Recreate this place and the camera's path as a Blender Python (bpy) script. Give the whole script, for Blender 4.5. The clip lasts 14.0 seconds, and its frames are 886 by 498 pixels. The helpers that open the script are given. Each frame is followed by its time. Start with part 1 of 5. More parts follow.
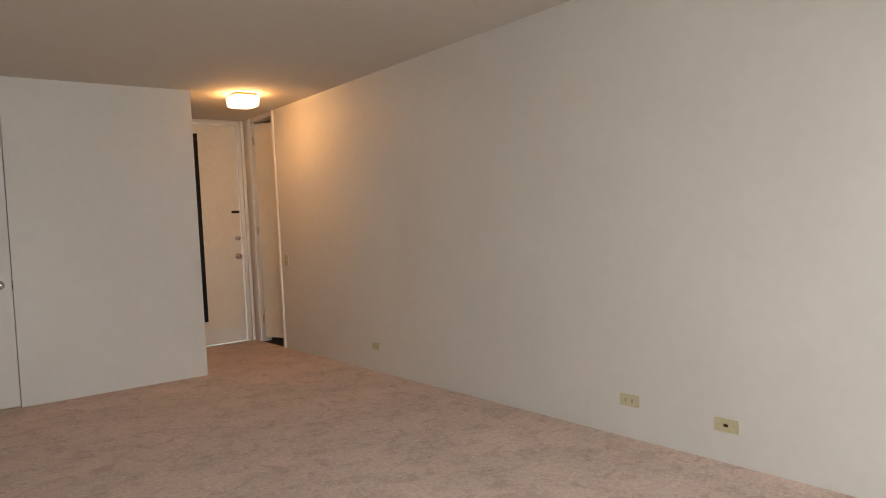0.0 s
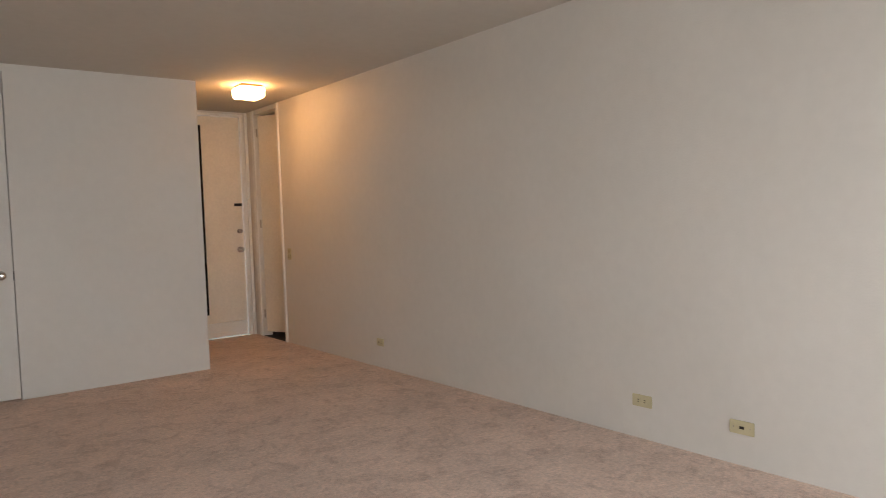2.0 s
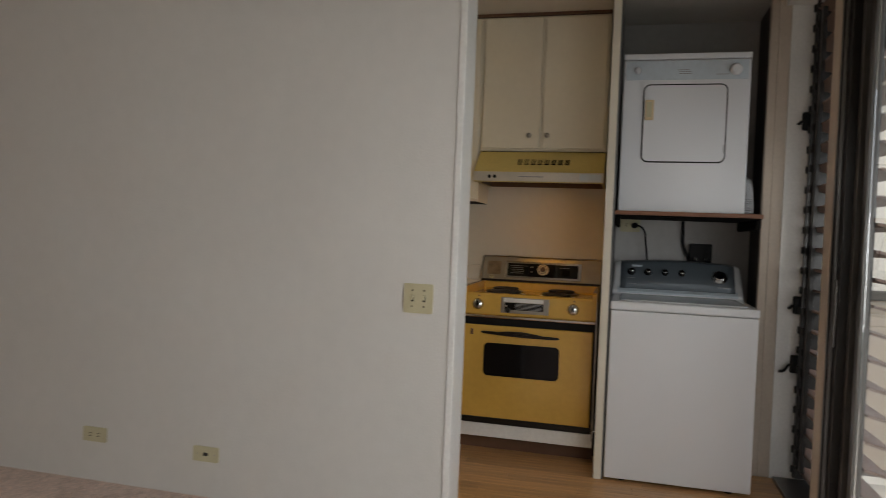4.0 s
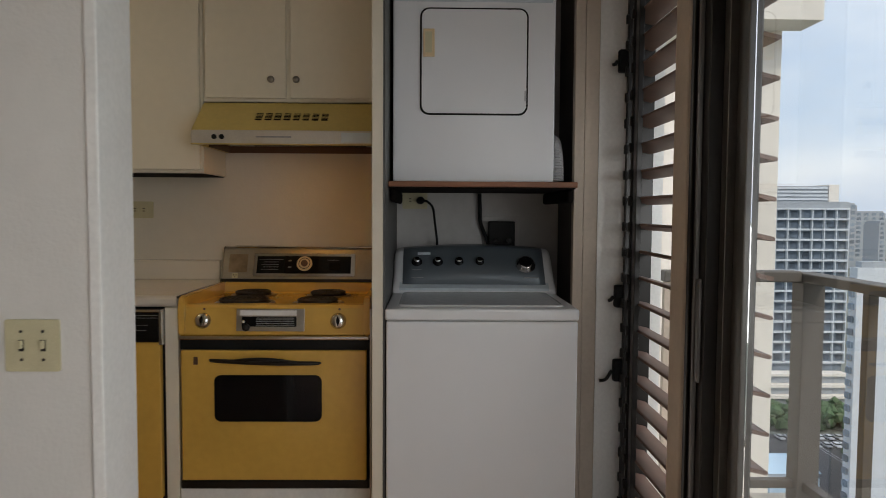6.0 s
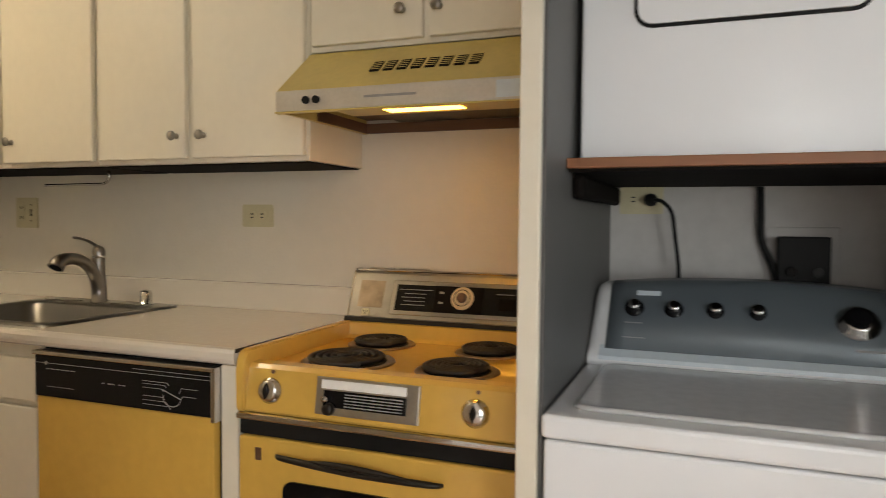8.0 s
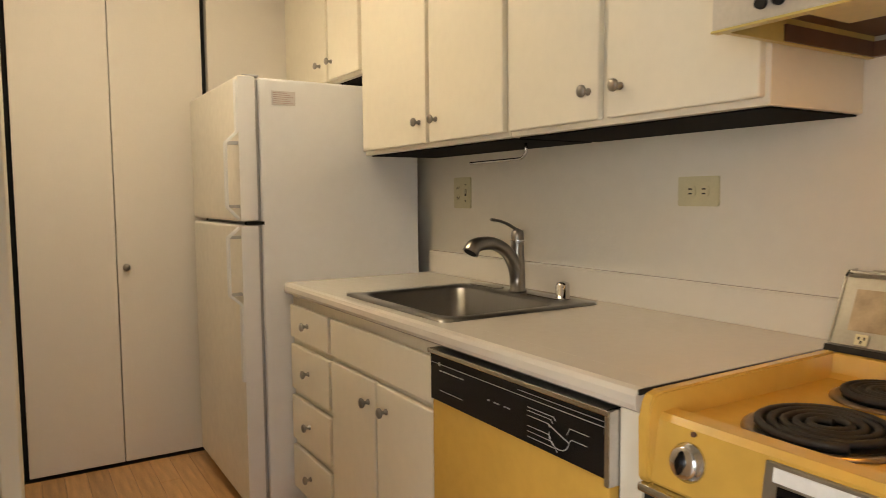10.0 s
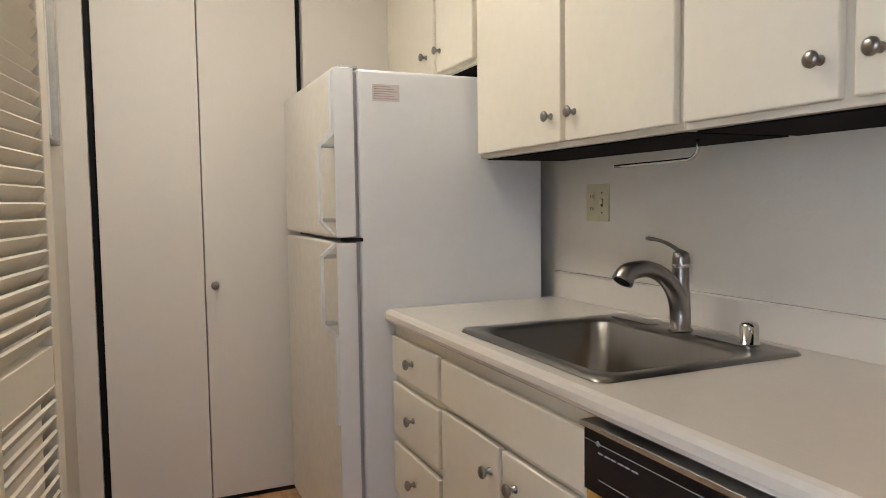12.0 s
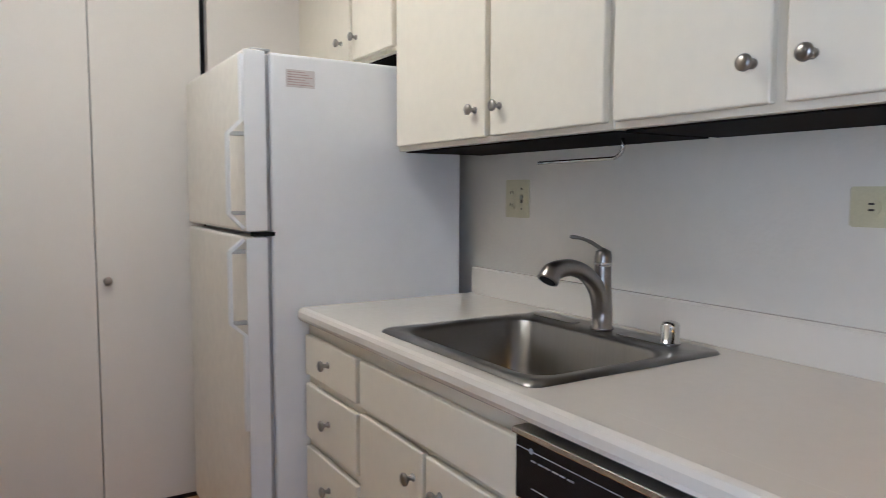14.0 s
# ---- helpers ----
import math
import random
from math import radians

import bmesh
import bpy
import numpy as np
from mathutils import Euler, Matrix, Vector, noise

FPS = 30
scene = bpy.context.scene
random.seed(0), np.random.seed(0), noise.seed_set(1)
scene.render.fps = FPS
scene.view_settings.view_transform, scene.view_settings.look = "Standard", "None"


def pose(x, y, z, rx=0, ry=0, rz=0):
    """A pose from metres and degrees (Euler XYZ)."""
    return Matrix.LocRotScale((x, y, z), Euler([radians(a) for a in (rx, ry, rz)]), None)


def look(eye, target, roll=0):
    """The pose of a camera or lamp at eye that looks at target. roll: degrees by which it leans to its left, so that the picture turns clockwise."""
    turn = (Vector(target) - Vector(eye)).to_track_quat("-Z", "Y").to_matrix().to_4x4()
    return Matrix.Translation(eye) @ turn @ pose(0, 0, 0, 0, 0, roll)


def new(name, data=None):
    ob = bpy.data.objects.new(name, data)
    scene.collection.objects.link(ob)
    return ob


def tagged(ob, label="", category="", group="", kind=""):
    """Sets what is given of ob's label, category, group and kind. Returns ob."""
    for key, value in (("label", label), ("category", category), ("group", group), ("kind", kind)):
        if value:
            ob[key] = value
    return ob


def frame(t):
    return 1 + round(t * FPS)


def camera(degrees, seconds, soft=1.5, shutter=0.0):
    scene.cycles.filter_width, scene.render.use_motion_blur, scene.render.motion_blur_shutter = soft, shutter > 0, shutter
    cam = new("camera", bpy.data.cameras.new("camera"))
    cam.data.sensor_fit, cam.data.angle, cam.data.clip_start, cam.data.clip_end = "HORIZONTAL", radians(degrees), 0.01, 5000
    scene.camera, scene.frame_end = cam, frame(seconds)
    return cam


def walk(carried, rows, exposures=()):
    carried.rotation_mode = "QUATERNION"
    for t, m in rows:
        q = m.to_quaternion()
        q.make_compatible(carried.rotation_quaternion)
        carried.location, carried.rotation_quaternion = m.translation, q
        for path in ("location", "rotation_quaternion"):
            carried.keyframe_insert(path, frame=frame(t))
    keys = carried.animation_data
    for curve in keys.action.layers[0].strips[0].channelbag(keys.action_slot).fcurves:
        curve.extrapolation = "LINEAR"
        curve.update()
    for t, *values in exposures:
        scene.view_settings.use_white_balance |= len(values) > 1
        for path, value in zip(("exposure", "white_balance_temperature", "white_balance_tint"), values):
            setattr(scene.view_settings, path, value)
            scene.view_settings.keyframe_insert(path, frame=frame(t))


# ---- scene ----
cam = camera(65.0, 14.0, soft=0.8, shutter=0.3)
EXPOSURES = [
    (0.0, 1.1, 7100, 12), (2.0, 1.05, 6950, 12), (3.0, 1.05, 6900, 12), (3.5, 0.95, 6950, 12), (3.8, 0.5, 6900, 11), (4.0, 0.24, 6850, 10), (4.2, -0.04, 6800, 10),
    (6.3, 0.15, 6800, 10), (6.5, 0.15, 6850, 10), (7.0, 0.2, 7050, 10), (7.5, 0.88, 7050, 10), (8.5, 1.4, 7400, 10), (9.2, 1.5, 7700, 10),
    (11.3, 1.68, 6000, 12), (12.0, 1.68, 5550, 12), (12.5, 1.68, 5200, 12), (13.0, 1.68, 5000, 13), (14.0, 1.7, 4950, 12),
]
PATH = [
    (0, (0.651, -0.032, 1.266), (1.876, 1.547, 1.183), -2.8),
    (0.5, (0.682, -0.015, 1.248), (1.854, 1.605, 1.172), -2.7),
    (1, (0.676, -0.013, 1.231), (1.825, 1.623, 1.156), -2.4),
    (1.5, (0.627, 0.005, 1.242), (1.790, 1.63, 1.157), -2.1),
    (2, (0.605, 0.07, 1.271), (1.841, 1.64, 1.175), -2),
    (2.5, (0.709, 0.099, 1.257), (2.109, 1.524, 1.168), -1.1),
    (3, (0.699, 0.055, 1.223), (2.338, 1.199, 1.173), 1.2),
    (3.5, (0.870, 0.093, 1.212), (2.692, 0.917, 1.161), 2.1),
    (4, (1.122, 0.092, 1.196), (3.058, 0.592, 1.149), 2.3),
    (4.2, (1.212, 0.08, 1.2), (3.170, 0.486, 1.148), 2),
    (6.3, (2.410, -0.062, 1.245), (4.406, -0.107, 1.135), 0.3),
    (6.5, (2.541, -0.097, 1.25), (4.538, -0.093, 1.143), 0.4),
    (7, (2.899, -0.154, 1.24), (4.891, -0.006, 1.143), 0.4),
    (7.5, (3.210, -0.168, 1.232), (5.170, 0.219, 1.141), 0.4),
    (8, (3.481, -0.122, 1.224), (5.349, 0.589, 1.142), 0.5),
    (8.5, (3.686, -0.033, 1.214), (5.391, 1.009, 1.132), 0.3),
    (9, (3.860, 0, 1.219), (5.307, 1.377, 1.113), -0.1),
    (9.2, (3.915, 0.017, 1.219), (5.252, 1.5, 1.105), -0.2),
    (11.3, (4.064, 0.459, 1.247), (4.951, 2.244, 1.091), -0.9),
    (11.5, (4.089, 0.499, 1.246), (4.950, 2.298, 1.097), -0.9),
    (12, (4.144, 0.589, 1.247), (4.948, 2.415, 1.115), -0.8),
    (12.5, (4.170, 0.648, 1.236), (4.942, 2.49, 1.137), -0.5),
    (13, (4.164, 0.662, 1.243), (4.932, 2.507, 1.148), -0.3),
    (13.5, (4.159, 0.68, 1.248), (4.998, 2.491, 1.128), -0.1),
    (14, (4.138, 0.674, 1.259), (5.184, 2.371, 1.098), 0.2),
]
walk(cam, [(t, look(eye, target, roll)) for t, eye, target, roll in PATH], EXPOSURES)

# ---- world, sun, large lights ----
world = bpy.data.worlds.new("overcast_sky")
scene.world = world
world.use_nodes = True
wn, wl = world.node_tree.nodes, world.node_tree.links
wn.clear()
w_out = wn.new("ShaderNodeOutputWorld")
w_bg = wn.new("ShaderNodeBackground")
w_sky = wn.new("ShaderNodeTexSky")
w_sky.sky_type, w_sky.sun_disc = "NISHITA", False
w_sky.sun_elevation, w_sky.sun_rotation = radians(46), radians(-116)
w_sky.dust_density, w_sky.air_density = 3.0, 1.2
w_noise = wn.new("ShaderNodeTexNoise")
w_noise.inputs["Scale"].default_value, w_noise.inputs["Detail"].default_value = 2.6, 7.0
w_map = wn.new("ShaderNodeMapping")
w_map.inputs["Scale"].default_value = (1, 1, 2.6)
w_co = wn.new("ShaderNodeTexCoord")
w_ramp = wn.new("ShaderNodeValToRGB")
w_ramp.color_ramp.elements[0].position, w_ramp.color_ramp.elements[1].position = 0.38, 0.66
w_ramp.color_ramp.elements[0].color, w_ramp.color_ramp.elements[1].color = (4.0, 5.0, 6.6, 1), (6.6, 7.1, 7.9, 1)
w_mix = wn.new("ShaderNodeMix")
w_mix.data_type = "RGBA"
w_mix.inputs[0].default_value = 0.8
wl.new(w_co.outputs["Generated"], w_map.inputs["Vector"])
wl.new(w_map.outputs[0], w_noise.inputs["Vector"])
wl.new(w_noise.outputs["Fac"], w_ramp.inputs[0])
wl.new(w_sky.outputs[0], w_mix.inputs[6])
wl.new(w_ramp.outputs[0], w_mix.inputs[7])
wl.new(w_mix.outputs[2], w_bg.inputs[0])
w_bg.inputs[1].default_value = 0.15
wl.new(w_bg.outputs[0], w_out.inputs[0])

sun = new("sun", bpy.data.lights.new("sun", "SUN"))
sun.data.energy, sun.data.angle, sun.data.color = 1.5, radians(20), (1.0, 0.96, 0.9)
sun.matrix_world = look((0, 0, 0), (0.62, 0.3, -0.72))

sky_window = new("window_daylight", bpy.data.lights.new("window_daylight", "AREA"))
sky_window.data.shape, sky_window.data.size, sky_window.data.size_y = "RECTANGLE", 3.3, 1.6
sky_window.data.energy, sky_window.data.color = 29.0, (0.93, 0.97, 1.0)
sky_window.matrix_world = look((1.3, -0.86, 1.35), (1.3, 1.0, 0.0))

# unseen lamp added on the balcony, in place of sky light on the louvred window
sky_balcony = new("balcony_daylight", bpy.data.lights.new("balcony_daylight", "AREA"))
sky_balcony.data.shape, sky_balcony.data.size, sky_balcony.data.size_y = "RECTANGLE", 0.6, 0.45
sky_balcony.data.spread = radians(75)
sky_balcony.data.energy, sky_balcony.data.color = 1.2, (0.90, 0.96, 1.0)
sky_balcony.matrix_world = look((3.45, -1.42, 1.3), (5.0, -0.70, 1.25))


# ---- materials ----
def mat(name, colour, rough=0.5, metal=0.0, var=0.06, scale=3.0, bump=0.0, bump_scale=120.0, fine=0.04,
        spec=0.5, per_object=0.0, stretch=(1, 1, 1), coat=0.0):
    m = bpy.data.materials.new(name)
    m.use_nodes = True
    n, l = m.node_tree.nodes, m.node_tree.links
    b = n["Principled BSDF"]
    b.inputs["Metallic"].default_value, b.inputs["Specular IOR Level"].default_value = metal, spec
    b.inputs["Coat Weight"].default_value = coat
    co, mp = n.new("ShaderNodeTexCoord"), n.new("ShaderNodeMapping")
    mp.inputs["Scale"].default_value = stretch
    l.new(co.outputs["Object"], mp.inputs[0])
    big, small = n.new("ShaderNodeTexNoise"), n.new("ShaderNodeTexNoise")
    for t, s, d in ((big, scale, 4.0), (small, scale * 14, 3.0)):
        t.inputs["Scale"].default_value, t.inputs["Detail"].default_value = s, d
        l.new(mp.outputs[0], t.inputs["Vector"])
    hsv = n.new("ShaderNodeHueSaturation")
    hsv.inputs["Color"].default_value = (*colour, 1)
    r1, r2, add = n.new("ShaderNodeMapRange"), n.new("ShaderNodeMapRange"), n.new("ShaderNodeMath")
    for r, t, v in ((r1, big, var), (r2, small, fine)):
        r.inputs[1].default_value, r.inputs[2].default_value = 0.3, 0.7
        r.inputs[3].default_value, r.inputs[4].default_value = -v, v
        l.new(t.outputs["Fac"], r.inputs[0])
    l.new(r1.outputs[0], add.inputs[0]), l.new(r2.outputs[0], add.inputs[1])
    one = n.new("ShaderNodeMath")
    one.inputs[1].default_value = 1.0
    l.new(add.outputs[0], one.inputs[0])
    last = one
    if per_object:
        info, rr, a2 = n.new("ShaderNodeObjectInfo"), n.new("ShaderNodeMapRange"), n.new("ShaderNodeMath")
        rr.inputs[3].default_value, rr.inputs[4].default_value = -per_object, per_object
        l.new(info.outputs["Random"], rr.inputs[0])
        l.new(rr.outputs[0], a2.inputs[0]), l.new(one.outputs[0], a2.inputs[1])
        last = a2
    l.new(last.outputs[0], hsv.inputs["Value"])
    l.new(hsv.outputs[0], b.inputs["Base Color"])
    rg = n.new("ShaderNodeMapRange")
    rg.inputs[3].default_value, rg.inputs[4].default_value = max(0.02, rough - 0.025), min(1.0, rough + 0.025)
    l.new(small.outputs["Fac"], rg.inputs[0])
    l.new(rg.outputs[0], b.inputs["Roughness"])
    if bump:
        bn, bp = n.new("ShaderNodeTexNoise"), n.new("ShaderNodeBump")
        bn.inputs["Scale"].default_value, bn.inputs["Detail"].default_value = bump_scale, 3.0
        l.new(mp.outputs[0], bn.inputs["Vector"])
        bp.inputs["Strength"].default_value, bp.inputs["Distance"].default_value = bump, 0.01
        l.new(bn.outputs["Fac"], bp.inputs["Height"])
        l.new(bp.outputs[0], b.inputs["Normal"])
    return m


def glow(name, colour, strength):
    m = bpy.data.materials.new(name)
    m.use_nodes = True
    b = m.node_tree.nodes["Principled BSDF"]
    b.inputs["Base Color"].default_value = (0.9, 0.85, 0.75, 1)
    b.inputs["Emission Color"].default_value, b.inputs["Emission Strength"].default_value = (*colour, 1), strength
    return m


def glass(name, tint=(0.96, 0.98, 0.98)):
    m = bpy.data.materials.new(name)
    m.use_nodes = True
    b = m.node_tree.nodes["Principled BSDF"]
    b.inputs["Base Color"].default_value, b.inputs["Transmission Weight"].default_value = (*tint, 1), 1.0
    b.inputs["Roughness"].default_value, b.inputs["IOR"].default_value = 0.0, 1.45
    return m


def carpet_material():
    m = mat("carpet", (0.75, 0.57, 0.475), 0.95, var=0.10, scale=2.2, fine=0.10, spec=0.1)
    n, l = m.node_tree.nodes, m.node_tree.links
    b = n["Principled BSDF"]
    co = n.new("ShaderNodeTexCoord")

    def noise(scale, detail, distortion=0.0, rough=0.5):
        t = n.new("ShaderNodeTexNoise")
        t.inputs["Scale"].default_value, t.inputs["Detail"].default_value = scale, detail
        t.inputs["Distortion"].default_value, t.inputs["Roughness"].default_value = distortion, rough
        l.new(co.outputs["Object"], t.inputs["Vector"])
        return t

    pile, tuft, brushed = noise(230, 3), noise(60, 4, 0.4, 0.65), noise(7.0, 6, 0.9, 0.7)
    ramp = n.new("ShaderNodeValToRGB")
    e = ramp.color_ramp.elements
    e[0].position, e[0].color = 0.33, (0.77, 0.72, 0.70, 1)
    e[1].position, e[1].color = 0.52, (1, 1, 1, 1)
    l.new(brushed.outputs["Fac"], ramp.inputs[0])
    speck = n.new("ShaderNodeMapRange")
    speck.inputs[1].default_value, speck.inputs[2].default_value = 0.3, 0.7
    speck.inputs[3].default_value, speck.inputs[4].default_value = 0.82, 1.15
    l.new(tuft.outputs["Fac"], speck.inputs[0])
    mul, mul2 = n.new("ShaderNodeMix"), n.new("ShaderNodeMix")
    for q in (mul, mul2):
        q.data_type, q.blend_type = "RGBA", "MULTIPLY"
        q.inputs[0].default_value = 1.0
    base = b.inputs["Base Color"].links[0].from_socket
    l.new(base, mul.inputs[6]), l.new(ramp.outputs[0], mul.inputs[7])
    l.new(mul.outputs[2], mul2.inputs[6]), l.new(speck.outputs[0], mul2.inputs[7])
    l.new(mul2.outputs[2], b.inputs["Base Color"])
    mix, bp = n.new("ShaderNodeMath"), n.new("ShaderNodeBump")
    mix.operation = "MULTIPLY_ADD"
    mix.inputs[1].default_value = 1.2
    l.new(tuft.outputs["Fac"], mix.inputs[0]), l.new(pile.outputs["Fac"], mix.inputs[2])
    bp.inputs["Strength"].default_value, bp.inputs["Distance"].default_value = 0.8, 0.012
    l.new(mix.outputs[0], bp.inputs["Height"])
    l.new(bp.outputs[0], b.inputs["Normal"])
    b.inputs["Sheen Weight"].default_value = 0.3
    return m


M_WALL = mat("wall_paint", (0.70, 0.68, 0.645), 0.55, var=0.025, scale=1.2, bump=0.12, bump_scale=90, fine=0.015, spec=0.35)
M_WALL_WARM = mat("kitchen_wall_paint", (0.69, 0.645, 0.565), 0.5, var=0.03, scale=1.5, bump=0.1, bump_scale=90, fine=0.015)
M_CEIL = mat("ceiling_paint", (0.62, 0.59, 0.54), 0.8, var=0.03, scale=1.0, bump=0.15, bump_scale=150, fine=0.02, spec=0.2)
M_TRIM = mat("trim_gloss_paint", (0.80, 0.79, 0.76), 0.35, var=0.03, scale=5, bump=0.04, bump_scale=40)
M_CAB = mat("cabinet_cream_paint", (0.76, 0.70, 0.58), 0.38, var=0.03, scale=2.2, bump=0.05, bump_scale=60, fine=0.015)
M_PANTRY = mat("pantry_door_paint", (0.72, 0.67, 0.605), 0.5, var=0.012, scale=1.2, bump=0.03, bump_scale=70, fine=0.008)
M_CARPET = carpet_material()
M_WOOD = mat("oak_plank", (0.50, 0.28, 0.12), 0.32, var=0.22, scale=5, stretch=(9, 0.8, 1), fine=0.12, per_object=0.18, bump=0.05, bump_scale=20)
M_WHITE = mat("white_enamel", (0.78, 0.79, 0.81), 0.3, var=0.006, scale=1, fine=0.004, coat=0.2)
M_FRIDGE = mat("fridge_enamel", (0.80, 0.80, 0.81), 0.35, var=0.02, scale=2, bump=0.06, bump_scale=260, fine=0.01)
# same white enamel, tinted cream for the warmer, dimmer light on the front
M_FRIDGE_WARMLIT = mat("fridge_enamel_warmlit", (0.74, 0.70, 0.63), 0.38, var=0.03, scale=2, bump=0.06, bump_scale=260)
M_GOLD = mat("harvest_gold_enamel", (0.66, 0.40, 0.085), 0.22, var=0.07, scale=2.4, fine=0.03, coat=0.4)
M_GOLD_PALE = mat("hood_gold_enamel", (0.60, 0.46, 0.15), 0.33, var=0.08, scale=4, fine=0.04)
M_BLACK = mat("black_gloss", (0.006, 0.006, 0.007), 0.16, var=0.1, scale=6, spec=0.3)
M_BLACK_MATT = mat("black_plastic", (0.009, 0.009, 0.009), 0.55, var=0.15, scale=8, spec=0.2)
M_COIL = mat("burner_coil", (0.03, 0.027, 0.025), 0.55, metal=0.4, var=0.3, scale=20)
M_DRIP = mat("drip_pan", (0.32, 0.25, 0.18), 0.3, metal=0.9, var=0.35, scale=16)
M_STEEL = mat("brushed_steel", (0.26, 0.248, 0.232), 0.3, metal=1.0, var=0.03, scale=4, stretch=(1, 30, 1), fine=0.02)
M_NICKEL = mat("brushed_nickel", (0.29, 0.265, 0.24), 0.3, metal=1.0, var=0.08, scale=12)
M_CHROME = mat("chrome", (0.62, 0.61, 0.60), 0.14, metal=1.0, var=0.08, scale=10)
M_BAND = mat("satin_aluminium_band", (0.60, 0.56, 0.50), 0.4, metal=0.45, var=0.05, scale=9)
M_ALU = mat("aged_aluminium", (0.40, 0.37, 0.32), 0.34, metal=0.85, var=0.12, scale=9)
M_BRONZE = mat("bronze_anodised", (0.016, 0.013, 0.011), 0.38, metal=0.3, var=0.2, scale=6)
M_GREYMETAL = mat("grey_aluminium_track", (0.15, 0.142, 0.134), 0.35, metal=0.7, var=0.15, scale=6)
M_SLAT = mat("brown_louvre_slat", (0.20, 0.12, 0.09), 0.5, var=0.15, scale=6, fine=0.08)
M_POST = mat("beige_post_paint", (0.50, 0.42, 0.34), 0.6, var=0.06, scale=4, bump=0.06)
M_LAMINATE = mat("worktop_laminate", (0.66, 0.61, 0.535), 0.22, var=0.02, scale=3, fine=0.006, coat=0.15)
M_IVORY = mat("ivory_plate", (0.56, 0.51, 0.33), 0.4, var=0.04, scale=20)
M_IVORY_DK = mat("ivory_shadowed_slot", (0.03, 0.025, 0.02), 0.6, var=0.1, scale=20)
M_BLUEGREY = mat("washer_console_grey", (0.125, 0.15, 0.17), 0.3, metal=0.2, var=0.015, scale=1, fine=0.01)
M_LIDGREY = mat("washer_lid_enamel", (0.62, 0.62, 0.62), 0.24, var=0.03, scale=3, coat=0.4)
M_DRYPANEL = mat("dryer_panel_grey", (0.58, 0.65, 0.70), 0.35, var=0.04, scale=3)
M_SHELFEDGE = mat("reddish_shelf_wood", (0.24, 0.095, 0.04), 0.45, var=0.2, scale=5, stretch=(1, 0.3, 1))
M_FILTER = mat("greasy_filter_mesh", (0.12, 0.095, 0.07), 0.5, metal=0.5, var=0.25, scale=25, bump=0.2, bump_scale=300)
M_SHELFWOOD = mat("shelf_wood_edge", (0.13, 0.062, 0.033), 0.5, var=0.2, scale=5, stretch=(1, 0.3, 1))
M_DARKWOOD = mat("dark_brown", (0.06, 0.05, 0.043), 0.6, var=0.1, scale=4)
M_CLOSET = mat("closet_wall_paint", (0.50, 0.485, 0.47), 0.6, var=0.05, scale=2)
# the divider's closet side: its shade is put into this dark grey
M_LINING = mat("shaded_closet_panel", (0.10, 0.097, 0.094), 0.5, var=0.06, scale=2, bump=0.04, bump_scale=60)
# near black: puts the shade under cabinets and shelf into colour; also toe kicks, print
M_UNDER = mat("shade_print_black", (0.008, 0.006, 0.005), 0.8, var=0.2, scale=8, spec=0.1)
M_LABEL = mat("label_paper", (0.60, 0.56, 0.55), 0.6, var=0.08, scale=30)
M_LABEL_INK = mat("label_print", (0.46, 0.36, 0.34), 0.6, var=0.2, scale=40)
M_PRINT = mat("silver_print", (0.30, 0.30, 0.30), 0.4, var=0.1, scale=40)
M_GLASS = glass("window_glass")
M_MIRROR = mat("mirror_silver", (0.80, 0.84, 0.86), 0.04, metal=1.0, var=0.02, scale=2)
M_OVENGLASS = mat("oven_glass", (0.004, 0.004, 0.005), 0.08, var=0.1, scale=3, spec=0.22)
M_RUBBER = mat("grey_gasket", (0.45, 0.45, 0.46), 0.7, var=0.05, scale=20)
M_ALMOND = mat("almond_handle", (0.72, 0.56, 0.34), 0.4, var=0.05, scale=20)
M_CONCRETE = mat("painted_concrete", (0.80, 0.74, 0.66), 0.85, var=0.07, scale=0.6, bump=0.1, bump_scale=30)
M_HALLDOOR = mat("hall_door_paint", (0.80, 0.75, 0.66), 0.4, var=0.03, scale=3, bump=0.05, bump_scale=70)
M_GLOW_HALL = glow("lit_glass_hall", (1.0, 0.51, 0.19), 14.5)
M_GLOW_HOOD = glow("lit_glass_hood", (1.0, 0.46, 0.05), 6.8)
M_GLOW_KITCHEN = glow("lit_diffuser_kitchen", (1.0, 0.87, 0.66), 6.6)


# ---- mesh helpers ----
BASE = {}


def thing(name, at, label, category, group="", kind=""):
    ob = new(name)
    ob.empty_display_size = 0.05
    ob.location = at
    BASE[ob] = Vector(at)
    return tagged(ob, label, category, group, kind)


def part(name, bm, material, parent, label="", smooth=False):
    """One mesh under a thing or a part; its vertices are given in the world."""
    base = BASE.get(parent, Vector())
    bmesh.ops.recalc_face_normals(bm, faces=bm.faces)
    bmesh.ops.translate(bm, verts=bm.verts, vec=-base)
    me = bpy.data.meshes.new(name)
    if smooth:
        for f in bm.faces:
            f.smooth = True
    bm.to_mesh(me)
    bm.free()
    me.materials.append(material)
    ob = new(name, me)
    ob.parent = parent
    BASE[ob] = base
    return tagged(ob, label)


def solid(name, bm, material, label="", category="", kind="", smooth=False):
    """A thing or a piece of the setting that is one mesh."""
    bmesh.ops.recalc_face_normals(bm, faces=bm.faces)
    me = bpy.data.meshes.new(name)
    if smooth:
        for f in bm.faces:
            f.smooth = True
    bm.to_mesh(me)
    bm.free()
    me.materials.append(material)
    ob = new(name, me)
    BASE[ob] = Vector()
    return tagged(ob, label, category, "", kind)


